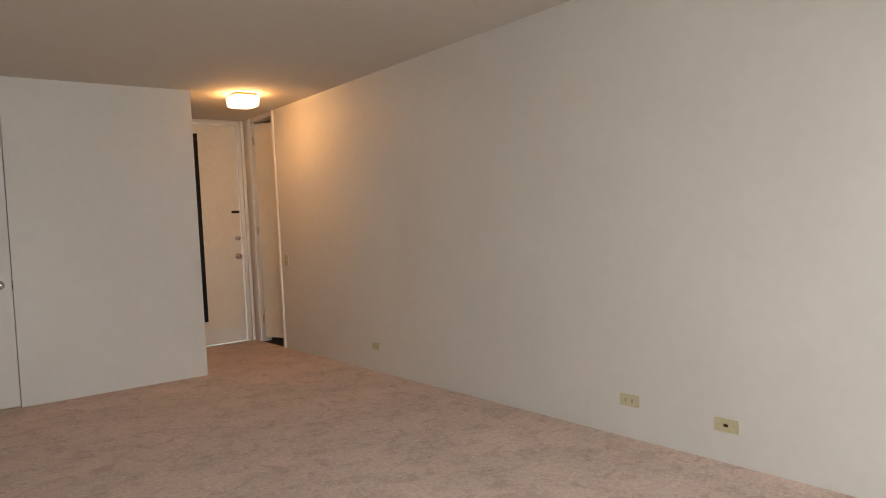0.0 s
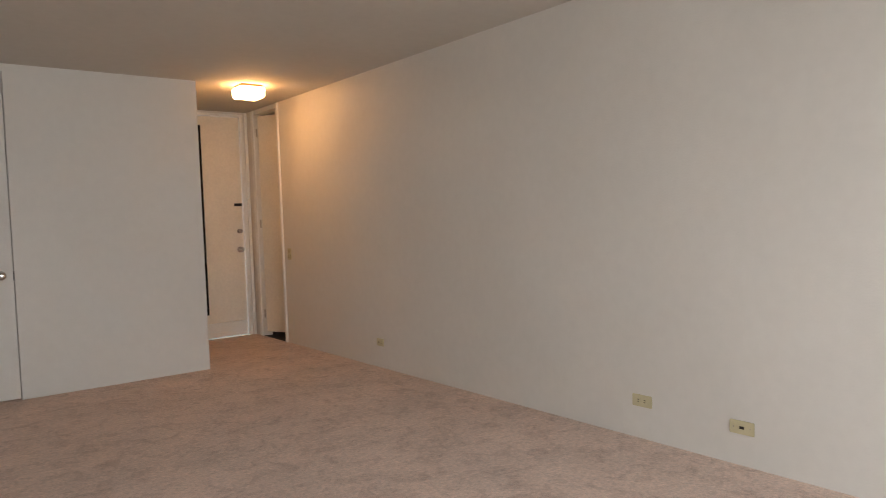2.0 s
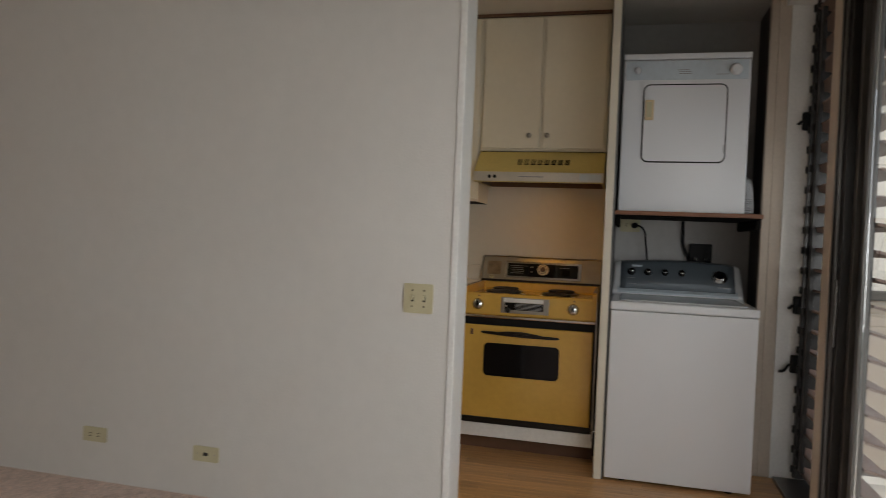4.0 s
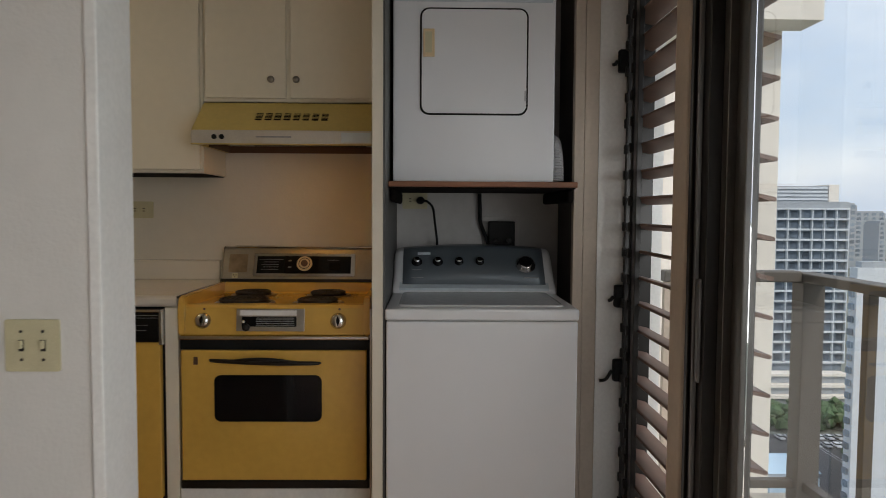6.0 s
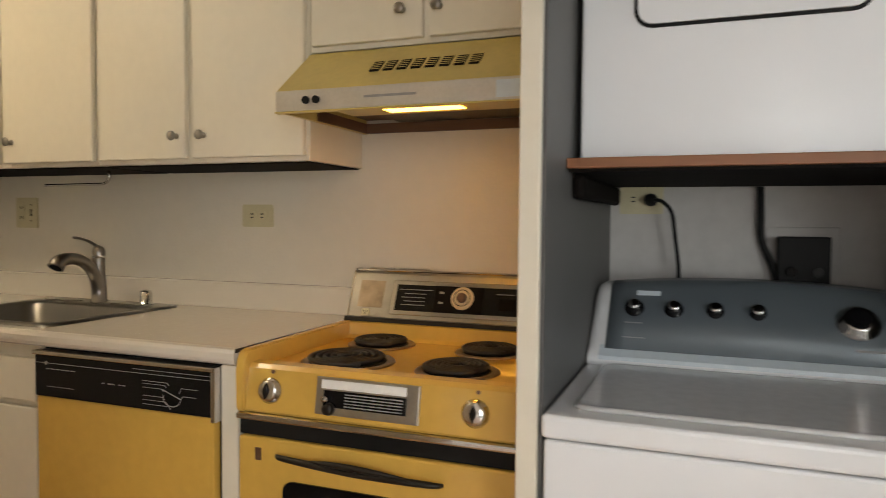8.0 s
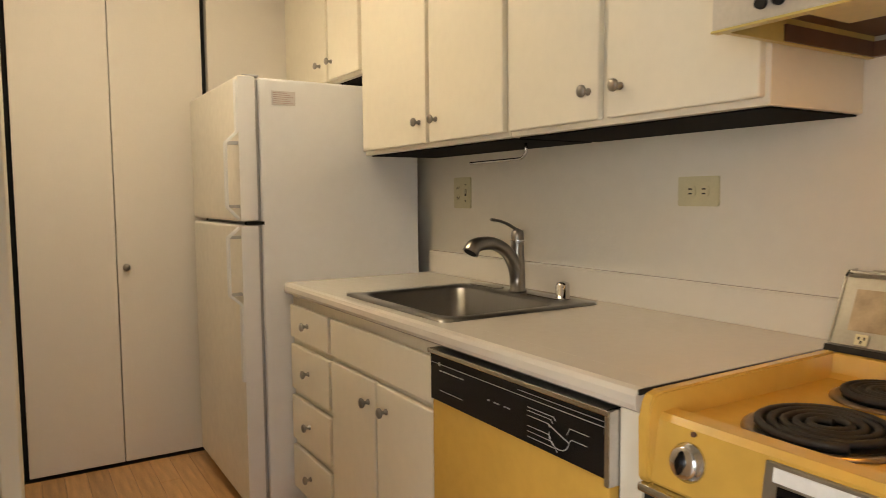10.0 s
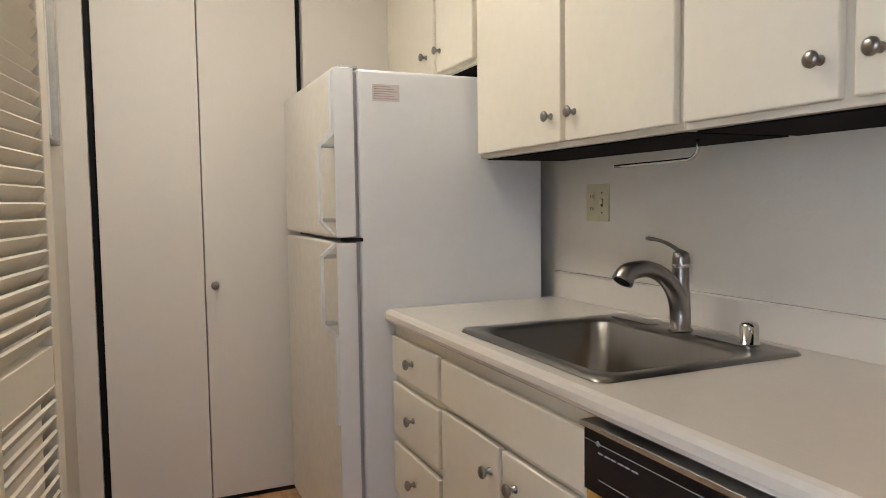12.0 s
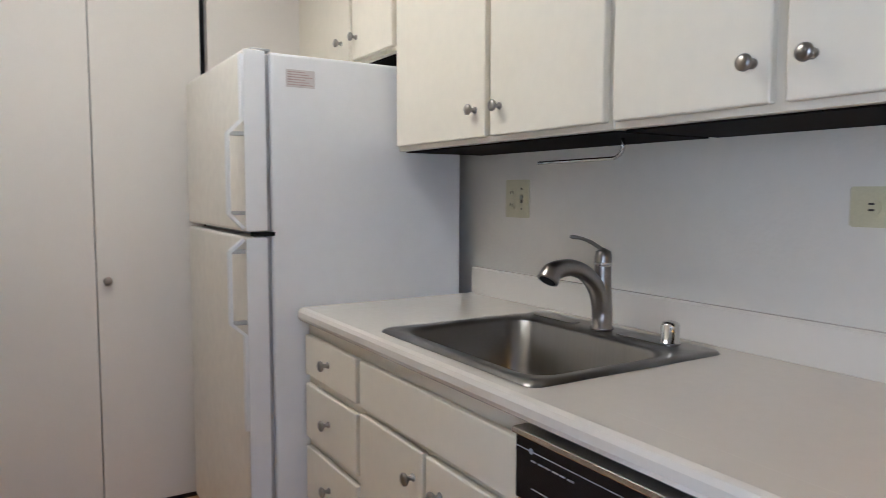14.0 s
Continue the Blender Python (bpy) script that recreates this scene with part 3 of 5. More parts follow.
upper(1.735, 2.685, 1.388, 2.48, [(2.178, 2.668), (1.748, 2.155)], [2.222, 2.112], 1.478, "cream painted wall cabinet with two doors above the sink")
upper(0.945, 1.733, 1.388, 2.48, [(1.372, 1.722), (0.955, 1.346)], [1.405, 1.302], 1.474, "cream painted wall cabinet with two doors")
upper(0.208, 0.943, 1.690, 2.48, [(0.592, 0.930), (0.222, 0.574)], [0.650, 0.545], 1.782, "cream painted wall cabinet above the range hood")
upper(2.687, 3.598, 1.712, 2.48, [(3.03, 3.45), (2.70, 3.006)], [3.10, 2.97], 1.805, "short cream wall cabinet over the refrigerator")
solid("trim_cabinet_top", box(5.195, 5.215, 0.208, 3.598, 2.482, 2.4985), M_SHELFWOOD, "dark strip between cabinets and ceiling", "trim", "structure")

XB = 4.882


def base_front(y0, y1, z0, z1):
    return box(XB, XB + 0.0185, y0, y1, z0, z1, 0.004)


drawers = thing("base_cabinet", (5.2, 2.5, 0), "cream base cabinet with four drawers", "cabinet", "kitchen base cabinets")
part("body", box(XB + 0.019, 5.5, 2.302, 2.70, 0.1, 0.862, 0.002), M_CAB, drawers)
part("toe_kick", box(4.96, 5.5, 2.302, 2.70, 0, 0.0995), M_UNDER, drawers)
for z0, z1 in ((0.703, 0.826), (0.507, 0.676), (0.312, 0.480), (0.12, 0.285)):
    d = part("drawer", base_front(2.317, 2.685, z0, z1), M_CAB, drawers)
    knob(d, XB, 2.503, (z0 + z1) / 2 + 0.003, 0.0155)
sink_base = thing("base_cabinet", (5.2, 1.96, 0), "cream sink cabinet with two doors and a false front", "cabinet", "kitchen base cabinets")
part("body", box(XB + 0.019, 4.955, 1.622, 2.301, 0.1, 0.862, 0.002), M_CAB, sink_base)
part("toe_kick", box(4.96, 5.5, 1.622, 2.301, 0, 0.0995), M_UNDER, sink_base)
part("false_front", base_front(1.632, 2.292, 0.703, 0.826), M_CAB, sink_base)
for a, b, k in ((1.966, 2.292, 2.006), (1.632, 1.952, 1.889)):
    d = part("door", base_front(a, b, 0.12, 0.686), M_CAB, sink_base)
    knob(d, XB, k, 0.618, 0.0155)
solid("cabinet_filler", box(4.885, 5.5, 0.948, 0.998, 0.0, 0.862, 0.002), M_CAB, "narrow cream filler post beside the dishwasher", "panel")

# the worktop, with a hole for the sink bowl
nose = [(4.95, 0.908), (4.884, 0.908), (4.873, 0.904), (4.867, 0.895), (4.866, 0.88), (4.869, 0.871), (4.876, 0.866), (4.95, 0.864)]
worktop = thing("worktop", (5.2, 1.84, 0.864), "cream laminate worktop with a rounded front edge", "worktop")
part("front_edge", prism(nose, 0.947, 2.702), M_LAMINATE, worktop)
rim = [(4.9502, 0.947), (5.51, 0.947), (5.51, 2.702), (4.9502, 2.702)]
hole = [(4.958, 1.665), (5.345, 1.665), (5.345, 2.21), (4.958, 2.21)]
part("slab", loft([[(x, y, z) for x, y in outline] for outline, z in ((rim, 0.868), (rim, 0.908), (hole, 0.908), (hole, 0.868), (rim, 0.868))], ends=(False, False)), M_LAMINATE, worktop)
part("backsplash", prism([(5.5295, 0.9085), (5.5295, 1.0), (5.513, 1.0), (5.508, 0.995), (5.506, 0.9085)], 0.972, 2.702), M_LAMINATE, worktop)
part("side_trim", box(4.872, 5.51, 0.9435, 0.9465, 0.897, 0.907), M_BRONZE, worktop, "dark metal end strip")

sink = thing("kitchen_sink", (5.19, 1.94, 0.9), "single-bowl stainless steel sink set in the worktop", "sink")
cx, cy = 5.185, 1.937
loops = [[(a, b, 0.909) for a, b in rounded(cx, cy, 0.272, 0.310, 0.03)],
         [(a, b, 0.915) for a, b in rounded(cx, cy, 0.268, 0.306, 0.028)],
         [(a, b, 0.914) for a, b in rounded(5.148, cy, 0.193, 0.268, 0.06)],
         [(a, b, 0.906) for a, b in rounded(5.148, cy, 0.184, 0.260, 0.058)],
         [(a, b, 0.78) for a, b in rounded(5.148, cy, 0.172, 0.248, 0.06)],
         [(a, b, 0.742) for a, b in rounded(5.148, cy, 0.155, 0.23, 0.065)],
         [(a, b, 0.732) for a, b in rounded(5.148, cy, 0.12, 0.195, 0.06)]]
part("bowl", loft(loops, ends=(False, True)), M_STEEL, sink, "", True)
part("drain", lathe((5.15, 1.937, 0.7325), (0, 0, 1), [(0, 0.045), (0.004, 0.043), (0.004, 0.03), (0.001, 0.028)], 24), M_CHROME, sink)
for y in (1.80, 2.12):
    part("deck_plate", loft([[(a, b, z) for a, b in rounded(5.395, y, 0.02, 0.085, 0.018)] for z in (0.9155, 0.919)]), M_STEEL, sink)

faucet = thing("kitchen_faucet", (5.395, 1.945, 0.916), "brushed nickel single-lever faucet on the sink deck", "faucet")
part("body", lathe((5.395, 1.945, 0.9165), (0, 0, 1), [(0, 0.03), (0.006, 0.03), (0.01, 0.026), (0.05, 0.025), (0.12, 0.0215), (0.165, 0.021), (0.182, 0.0215), (0.197, 0.019), (0.203, 0.01)], 22), M_NICKEL, faucet, "", True)
pts = curve([(5.395, 1.945, 0.93), (5.39, 1.945, 0.975), (5.372, 1.943, 1.02), (5.338, 1.940, 1.056), (5.292, 1.936, 1.077), (5.248, 1.931, 1.080), (5.212, 1.926, 1.073), (5.196, 1.924, 1.054)], 6)
spread = [0.025 - 0.0045 * min(1, k / 20) + 0.006 * max(0.0, (k - 24) / 18) ** 1.5 for k in range(len(pts))]
spout = part("spout", tube(pts, spread, 18), M_NICKEL, faucet, "", True)
part("mouth", lathe(pts[-1], pts[-1] - pts[-2], [(0.0002, 0.0205), (0.0012, 0.02), (0.0012, 0.001)], 20), M_BLACK_MATT, spout, "dark spray mouth")
part("collar", lathe((5.395, 1.945, 1.078), (0, 0, 1), [(0, 0.0222), (0.004, 0.0226), (0.008, 0.0222)], 22), M_CHROME, faucet)
part("lever", tube(curve([(5.395, 1.945, 1.115), (5.382, 1.947, 1.124), (5.355, 1.951, 1.139), (5.325, 1.955, 1.149), (5.297, 1.959, 1.153)], 5), [0.0085, 0.0075, 0.0065] + [0.0052] * 8 + [0.0045] * 6 + [0.0052] * 3 + [0.0035], 10), M_NICKEL, faucet, "thin curved lever", True)
soap = thing("air_gap_cap", (5.41, 1.742, 0.915), "small chrome air gap cap on the sink deck", "cap")
part("cap", lathe((5.41, 1.742, 0.9155), (0, 0, 1), [(0, 0.024), (0.004, 0.0235), (0.005, 0.021), (0.042, 0.021), (0.05, 0.017), (0.053, 0.005)], 22), M_CHROME, soap, "", True)

towel = thing("paper_towel_rod", (5.35, 1.85, 1.36), "thin chrome paper towel rod under the cabinet", "rod")
part("rod", tube(curve([(5.35, 1.845, 1.388), (5.35, 1.845, 1.36), (5.35, 1.865, 1.344), (5.35, 1.90, 1.342), (5.35, 2.0, 1.341), (5.35, 2.15, 1.340)], 4), 0.0045, 8), M_CHROME, towel, "", True)

# ---- dishwasher ----
dish = thing("dishwasher", (5.2, 1.31, 0), "harvest gold dishwasher with a black control panel", "dishwasher")
part("tub", box(4.90, 5.5, 1.003, 1.612, 0.1, 0.858), M_BLACK_MATT, dish)
part("door", box(4.872, 4.8995, 1.012, 1.612, 0.12, 0.7285, 0.003), M_GOLD, dish, "harvest gold door panel")
panel = part("control_panel", box(4.866, 4.8995, 1.012, 1.612, 0.7305, 0.846, 0.003), M_BLACK, dish, "glossy black control panel")
part("chrome_trim", box(4.858, 4.8995, 1.003, 1.614, 0.8465, 0.857, 0.002), M_CHROME, dish)
part("side_trim", box(4.860, 4.8995, 1.000, 1.0115, 0.72, 0.857, 0.002), M_CHROME, dish)
part("toe_kick", box(4.95, 5.5, 1.003, 1.612, 0, 0.0995), M_BLACK_MATT, dish)


def print_line(points, r=0.0009):
    """A thin printed line on the control panel through points of (y, z)."""
    return part("print_line", tube([(4.8653, y, z) for y, z in points], r, 4), M_PRINT, panel)


print_line([(1.608, 0.824), (1.016, 0.824)])
print_line([(1.262, 0.834), (1.016, 0.834)])
part("print_badge", lathe((4.8658, 1.569, 0.824), (-1, 0, 0), [(0, 0.0055), (0.001, 0.005), (0.0011, 0.001)], 12), M_PRINT, panel)
for k in range(6):
    print_line([(1.567 - 0.018 * k, 0.8085), (1.556 - 0.018 * k - 0.003 * (k % 2), 0.8085)], 0.0016)
print_line([(1.566, 0.760), (1.468, 0.760)])
for y in (1.367, 1.345, 1.333, 1.308, 1.296):
    print_line([(y, 0.786), (y - 0.008, 0.786)], 0.0018)
for k, (y1, z1) in enumerate(((1.150, 0.806), (1.158, 0.799), (1.167, 0.789), (1.164, 0.768), (1.155, 0.757), (1.145, 0.746))):
    print_line([(1.229, z1), (y1, z1), (y1 - 0.006, z1 - 0.006)])
print_line([(1.167, 0.789)] + [(1.135 + 0.028 * math.cos(a), 0.768 + 0.021 * math.sin(a)) for a in [math.pi * (0.1 - 1.1 * k / 12) for k in range(13)]][::-1], 0.0012)
print_line([(1.107, 0.768), (1.100, 0.776), (1.060, 0.776)])
print_line([(1.112, 0.782), (1.105, 0.796), (1.055, 0.796)])

# ---- stove ----
Y0, Y1 = 0.212, 0.942
stove = thing("electric_range", (5.2, 0.577, 0), "harvest gold vintage electric range with four coil burners", "stove")
part("body", box(4.905, 5.40, Y0 + 0.004, Y1 - 0.004, 0.10, 0.84), M_BLACK_MATT, stove)
prof = [(4.878, 0.757), (4.874, 0.763), (4.890, 0.862), (4.899, 0.872), (4.93, 0.874), (4.945, 0.866), (4.96, 0.858), (5.385, 0.858), (5.395, 0.868), (5.40, 0.905), (5.41, 0.908), (5.41, 0.757)]
part("cooktop", prism(prof, Y0 + 0.024, Y1 - 0.024), M_GOLD, stove, "harvest gold enamel cooktop")
side = [(4.872, 0.757), (4.867, 0.765), (4.869, 0.86), (4.873, 0.888), (4.881, 0.901), (4.90, 0.906), (5.41, 0.909), (5.41, 0.757)]
for a, b in ((Y0, Y0 + 0.0235), (Y1 - 0.0235, Y1)):
    bm = prism(side, a, b)
    bmesh.ops.bevel(bm, geom=[e for e in bm.edges if abs(e.verts[0].co.y - e.verts[1].co.y) < 1e-6], offset=0.004, segments=2, affect="EDGES")
    part("side_rail", bm, M_GOLD, stove)
part("side_strip", box(4.87, 5.0, Y0 - 0.006, Y0 - 0.0005, 0.12, 0.86), M_ALU, stove)


def burner(x, y, r):
    pan = part("drip_pan", lathe((x, y, 0.8585), (0, 0, 1), [(0, r + 0.014), (0.004, r + 0.012), (0.006, r + 0.004), (0.003, r - 0.004), (0.0005, r * 0.5)], 32), M_DRIP, stove, "tarnished drip pan", True)
    pts = []
    for k in range(112):
        a = 2 * math.pi * k / 24
        q = 0.018 + (r - 0.024) * k / 111
        pts.append((x + q * math.cos(a), y + q * math.sin(a), 0.8725))
    part("coil", tube(pts, 0.0068, 7), M_COIL, pan, "dark coil element", True)
    part("coil_plate", lathe((x, y, 0.8605), (0, 0, 1), [(0, r - 0.006), (0.003, r - 0.01)], 28), M_BLACK_MATT, pan)


for x, y, r in ((5.055, 0.735, 0.108), (5.315, 0.765, 0.085), (5.055, 0.437, 0.09), (5.315, 0.432, 0.085)):
    burner(x, y, r)


def tilt_front(bm):
    """Leans a fitting to the slope of the stove's front."""
    bmesh.ops.rotate(bm, cent=(4.882, 0, 0.812), matrix=Matrix.Rotation(radians(9.2), 3, "Y"), verts=bm.verts)
    return bm


for y in (0.851, 0.333):
    dial = part("dial", tilt_front(lathe((4.882, y, 0.812), (-1, 0, 0), [(0, 0.031), (0.004, 0.031), (0.006, 0.028), (0.014, 0.026), (0.018, 0.022), (0.019, 0.005)], 28)), M_CHROME, stove, "chrome oven dial", True)
    grip = [(0.0, 0.019), (0.0055, 0.007), (0.0075, 0.0), (0.0055, -0.007), (0.0, -0.019), (-0.0055, -0.007), (-0.0075, 0.0), (-0.0055, 0.007)]
    part("dial_grip", tilt_front(loft([[(x, y + q * a, 0.812 + q * b) for a, b in grip] for x, q in ((4.864, 1.0), (4.856, 0.95), (4.854, 0.7))])), M_BLACK, dial, "black lozenge pointer")
    part("indicator", tilt_front(rod((4.884, y - 0.004, 0.857), (4.878, y - 0.004, 0.857), 0.0045, n=10)), M_SHELFWOOD, stove)
timer = part("timer_panel", tilt_front(box(4.874, 4.885, 0.462, 0.722, 0.772, 0.858, 0.002)), M_ALU, stove, "aluminium timer panel")
part("timer_window", tilt_front(box(4.8725, 4.8738, 0.492, 0.700, 0.790, 0.828)), M_BLACK, timer)
part("timer_print", tilt_front(box(4.8725, 4.8738, 0.492, 0.708, 0.832, 0.852)), M_TRIM, timer, "worn white printed strip")
for k in range(5):
    part("grille_bar", tilt_front(box(4.871, 4.8724, 0.50, 0.645, 0.794 + 0.0068 * k, 0.7965 + 0.0068 * k)), M_PRINT, timer)
part("timer_knob", tilt_front(lathe((4.8725, 0.683, 0.786), (-1, 0, 0), [(0, 0.015), (0.012, 0.013), (0.014, 0.004)], 16)), M_BRONZE, timer, "", True)
part("timer_knob", tilt_front(lathe((4.8725, 0.692, 0.808), (-1, 0, 0), [(0, 0.008), (0.012, 0.007), (0.014, 0.003)], 12)), M_CHROME, timer, "", True)
part("chrome_strip", box(4.862, 4.905, Y0 + 0.003, Y1 - 0.003, 0.740, 0.756, 0.005), M_CHROME, stove)
part("vent_gap", box(4.882, 4.905, Y0 + 0.003, Y1 - 0.003, 0.700, 0.7395), M_BLACK_MATT, stove)
oven = part("oven_door", box(4.868, 4.904, Y0 + 0.012, Y1 - 0.008, 0.192, 0.6995, 0.006), M_GOLD, stove, "harvest gold oven door")
part("oven_window", plate_x(4.8675, 4.862, 0.395, 0.805, 0.425, 0.605, 0.025), M_OVENGLASS, oven, "black oven window")
part("badge", box(4.8655, 4.8677, 0.868, 0.884, 0.645, 0.675), M_SHELFWOOD, oven)
pts = curve([(4.862, 0.822, 0.664), (4.850, 0.79, 0.663), (4.842, 0.61, 0.657), (4.850, 0.43, 0.654), (4.862, 0.398, 0.653)], 6)
bm = tube(pts, [0.0035 + 0.0055 * math.sin(math.pi * k / (len(pts) - 1)) for k in range(len(pts))], 10)
handle = part("handle", bm, M_BRONZE, oven, "long dark bronze handle", True)
pts = curve([(4.848, 0.735, 0.6655), (4.838, 0.67, 0.671), (4.835, 0.61, 0.671), (4.838, 0.55, 0.668), (4.848, 0.485, 0.661)], 6)
part("finger_grip", tube(pts, [0.002 + 0.0055 * math.sin(math.pi * k / (len(pts) - 1)) for k in range(len(pts))], 10), M_BRONZE, handle, "raised crescent grip", True)
part("lower_trim", box(4.872, 4.91, Y0 + 0.003, Y1 - 0.003, 0.158, 0.190, 0.003), M_BRONZE, stove, "dark bottom trim")
solid("stove_plinth", box(4.880, 4.93, 0.206, 0.944, 0.082, 0.156, 0.003), M_TRIM, "white plinth board under the stove", "panel")
solid("toe_board", box(4.955, 4.97, 0.206, 0.998, 0.0, 0.0815), M_SHELFWOOD, "recessed brown toe board under the stove", "panel")
console = part("backguard", prism([(5.412, 0.9085), (5.428, 0.912), (5.488, 1.052), (5.50, 1.062), (5.5285, 1.064), (5.5285, 0.9085)], Y0, Y1), M_ALU, stove, "aluminium control backguard")


def on_guard(y0, y1, s0, s1, proud, material, name, parent, bevel=0.0, label=""):
    """A flat piece on the sloping backguard; s runs up its face in metres."""
    bm = box(-proud, 0.0, y0, y1, s0, s1, bevel)
    bmesh.ops.rotate(bm, cent=(0, 0, 0), matrix=Matrix.Rotation(math.atan2(0.060, 0.14), 3, "Y"), verts=bm.verts)
    bmesh.ops.translate(bm, verts=bm.verts, vec=(5.428, 0, 0.912))
    return part(name, bm, material, parent, label)


frame_c = on_guard(0.33, 0.80, 0.020, 0.132, 0.004, M_CHROME, "console_frame", console, 0.0015)
glass_c = on_guard(0.350, 0.785, 0.034, 0.118, 0.0055, M_BLACK, "console_glass", console, 0.001, "black glass control face")
on_guard(0.50, 0.655, 0.034, 0.118, 0.0062, M_UNDER, "clock_field", console)
part("clock_dial", lathe((5.4565, 0.565, 0.988), (-0.919, 0, 0.394), [(0, 0.036), (0.005, 0.036), (0.006, 0.03), (0.008, 0.012), (0.012, 0.010), (0.013, 0.002)], 28), M_ALMOND, console, "cream clock dial", True)
part("clock_hub", lathe((5.4505, 0.565, 0.9905), (-0.919, 0, 0.394), [(0, 0.016), (0.009, 0.015), (0.0095, 0.003)], 20), M_SHELFWOOD, console, "brass-brown clock hub", True)
part("clock_rim", tube([(5.4485 + 0.0255 * math.sin(a) * 0.394, 0.565 + 0.0255 * math.cos(a), 0.9915 + 0.0255 * math.sin(a) * 0.919) for a in [2 * math.pi * k / 24 for k in range(25)]], 0.0013, 5), M_UNDER, console)
for k in range(4):
    on_guard(0.685, 0.765 - 0.01 * (k % 2), 0.052 + 0.012 * k, 0.054 + 0.012 * k, 0.0068, M_PRINT, "print_line", console)
on_guard(0.665, 0.775, 0.101, 0.103, 0.0068, M_PRINT, "print_line", console)
for s in (0.06, 0.092):
    on_guard(0.625, 0.64, s, s + 0.008, 0.0085, M_CHROME, "small_lever", console, 0.001)
on_guard(0.40, 0.45, 0.050, 0.085, 0.0068, M_UNDER, "print_block", console)
on_guard(0.405, 0.46, 0.098, 0.1, 0.0068, M_PRINT, "print_line", console)
out = on_guard(0.87, 0.895, 0.012, 0.034, 0.004, M_IVORY, "appliance_outlet", console)
for y, s0 in ((0.877, 0.026), (0.888, 0.026), (0.8825, 0.018)):
    on_guard(y - 0.002, y + 0.002, s0 - 0.003, s0 + 0.003, 0.0046, M_IVORY_DK, "socket_hole", out)
on_guard(0.83, 0.915, 0.040, 0.128, 0.0012, M_DRIP, "speckled_field", console, 0.0, "dull speckled metal field")
part("top_trim", tube([(5.497, Y0 + 0.002, 1.062), (5.497, Y1 - 0.002, 1.062)], 0.0045, 8), M_CHROME, stove, "worn copper-toned chrome edge")
part("end_cap", prism([(5.409, 0.9087), (5.425, 0.9125), (5.486, 1.0545), (5.499, 1.066), (5.5287, 1.068), (5.5287, 0.9087)], Y1 + 0.0003, Y1 + 0.004), M_CHROME, stove)
part("base_strip", prism([(5.405, 0.9085), (5.409, 0.921), (5.4285, 0.921), (5.4275, 0.9085)], Y0, Y1), M_BRONZE, stove)
for y0, y1 in ((0.70, 0.80), (0.82, 0.90), (0.24, 0.32)):
    part("vent_strip", box(5.503, 5.525, y0, y1, 1.0645, 1.069, 0.001), M_ALU, stove)

# ---- range hood ----
hood = thing("range_hood", (5.28, 0.575, 1.5), "pale gold range hood with a lit lamp", "range hood")
HY0, HY1 = 0.209, 0.938
outer = [(5.035, 1.556), (5.20, 1.688), (5.5285, 1.688), (5.5285, 1.556)]
part("canopy", prism(outer, HY0, HY1), M_GOLD_PALE, hood, "pale gold sloping canopy")
part("front_band", box(5.03, 5.045, HY0, HY1, 1.502, 1.5555, 0.003), M_BAND, hood, "aluminium front band")
for y in (HY0, HY1 - 0.012):
    part("side_band", box(5.0455, 5.5285, y, y + 0.012, 1.502, 1.5555), M_GOLD_PALE, hood)
part("lamp_housing", box(5.0455, 5.225, 0.285, 0.815, 1.513, 1.5555, 0.002), M_GOLD_PALE, hood, "pale gold lamp housing")
for a, b in ((HY0 + 0.0125, 0.2845), (0.8155, HY1 - 0.0125)):
    part("side_cavity", box(5.0455, 5.5285, a, b, 1.547, 1.5555), M_SHELFWOOD, hood, "dark brown cavity")
part("front_lip", box(5.026, 5.0458, HY0, HY1, 1.4975, 1.5018, 0.001), M_GOLD_PALE, hood, "pale gold lower lip")
part("rear_strip", box(5.228, 5.24, 0.285, 0.83, 1.526, 1.5345, 0.001), M_ALU, hood)
part("filter", box(5.2255, 5.5145, 0.285, 0.8, 1.535, 1.545), M_FILTER, hood, "dark greasy filter")
part("lamp_lens", box(5.10, 5.18, 0.465, 0.675, 1.5105, 1.5128, 0.001), M_GLOW_HOOD, hood, "glowing lamp lens")
for y in (HY0 + 0.0125, HY1 - 0.0175):
    part("inner_side", box(5.2155, 5.5285, y, y + 0.005, 1.504, 1.5345), M_SHELFWOOD, hood, "brown inner side")
part("rear_lip", box(5.515, 5.5285, HY0 + 0.018, HY1 - 0.018, 1.504, 1.5345), M_SHELFWOOD, hood)
for k in range(8):
    y = 0.686 - 0.0385 * k
    bm = box(-0.002, 0.002, y - 0.013, y + 0.013, -0.026, 0.026)
    bmesh.ops.rotate(bm, cent=(0, 0, 0), matrix=Matrix.Rotation(math.atan2(0.165, 0.132), 3, "Y"), verts=bm.verts)
    bmesh.ops.translate(bm, verts=bm.verts, vec=(5.113, 0, 1.6205))
    slot = part("vent_slot", bm, M_UNDER, hood, "dark vent slot")
    for q in range(5):
        bm = box(-0.0026, 0.0015, y - 0.013, y + 0.013, -0.020 + 0.0105 * q, -0.0172 + 0.0105 * q)
        bmesh.ops.rotate(bm, cent=(0, 0, 0), matrix=Matrix.Rotation(math.atan2(0.165, 0.132), 3, "Y"), verts=bm.verts)
        bmesh.ops.translate(bm, verts=bm.verts, vec=(5.113, 0, 1.6205))
        part("vent_slat", bm, M_GOLD_PALE, slot)
for y in (0.845, 0.815):
    part("push_button", rod((5.0295, y, 1.528), (5.022, y, 1.528), 0.010, n=14), M_BLACK_MATT, hood)
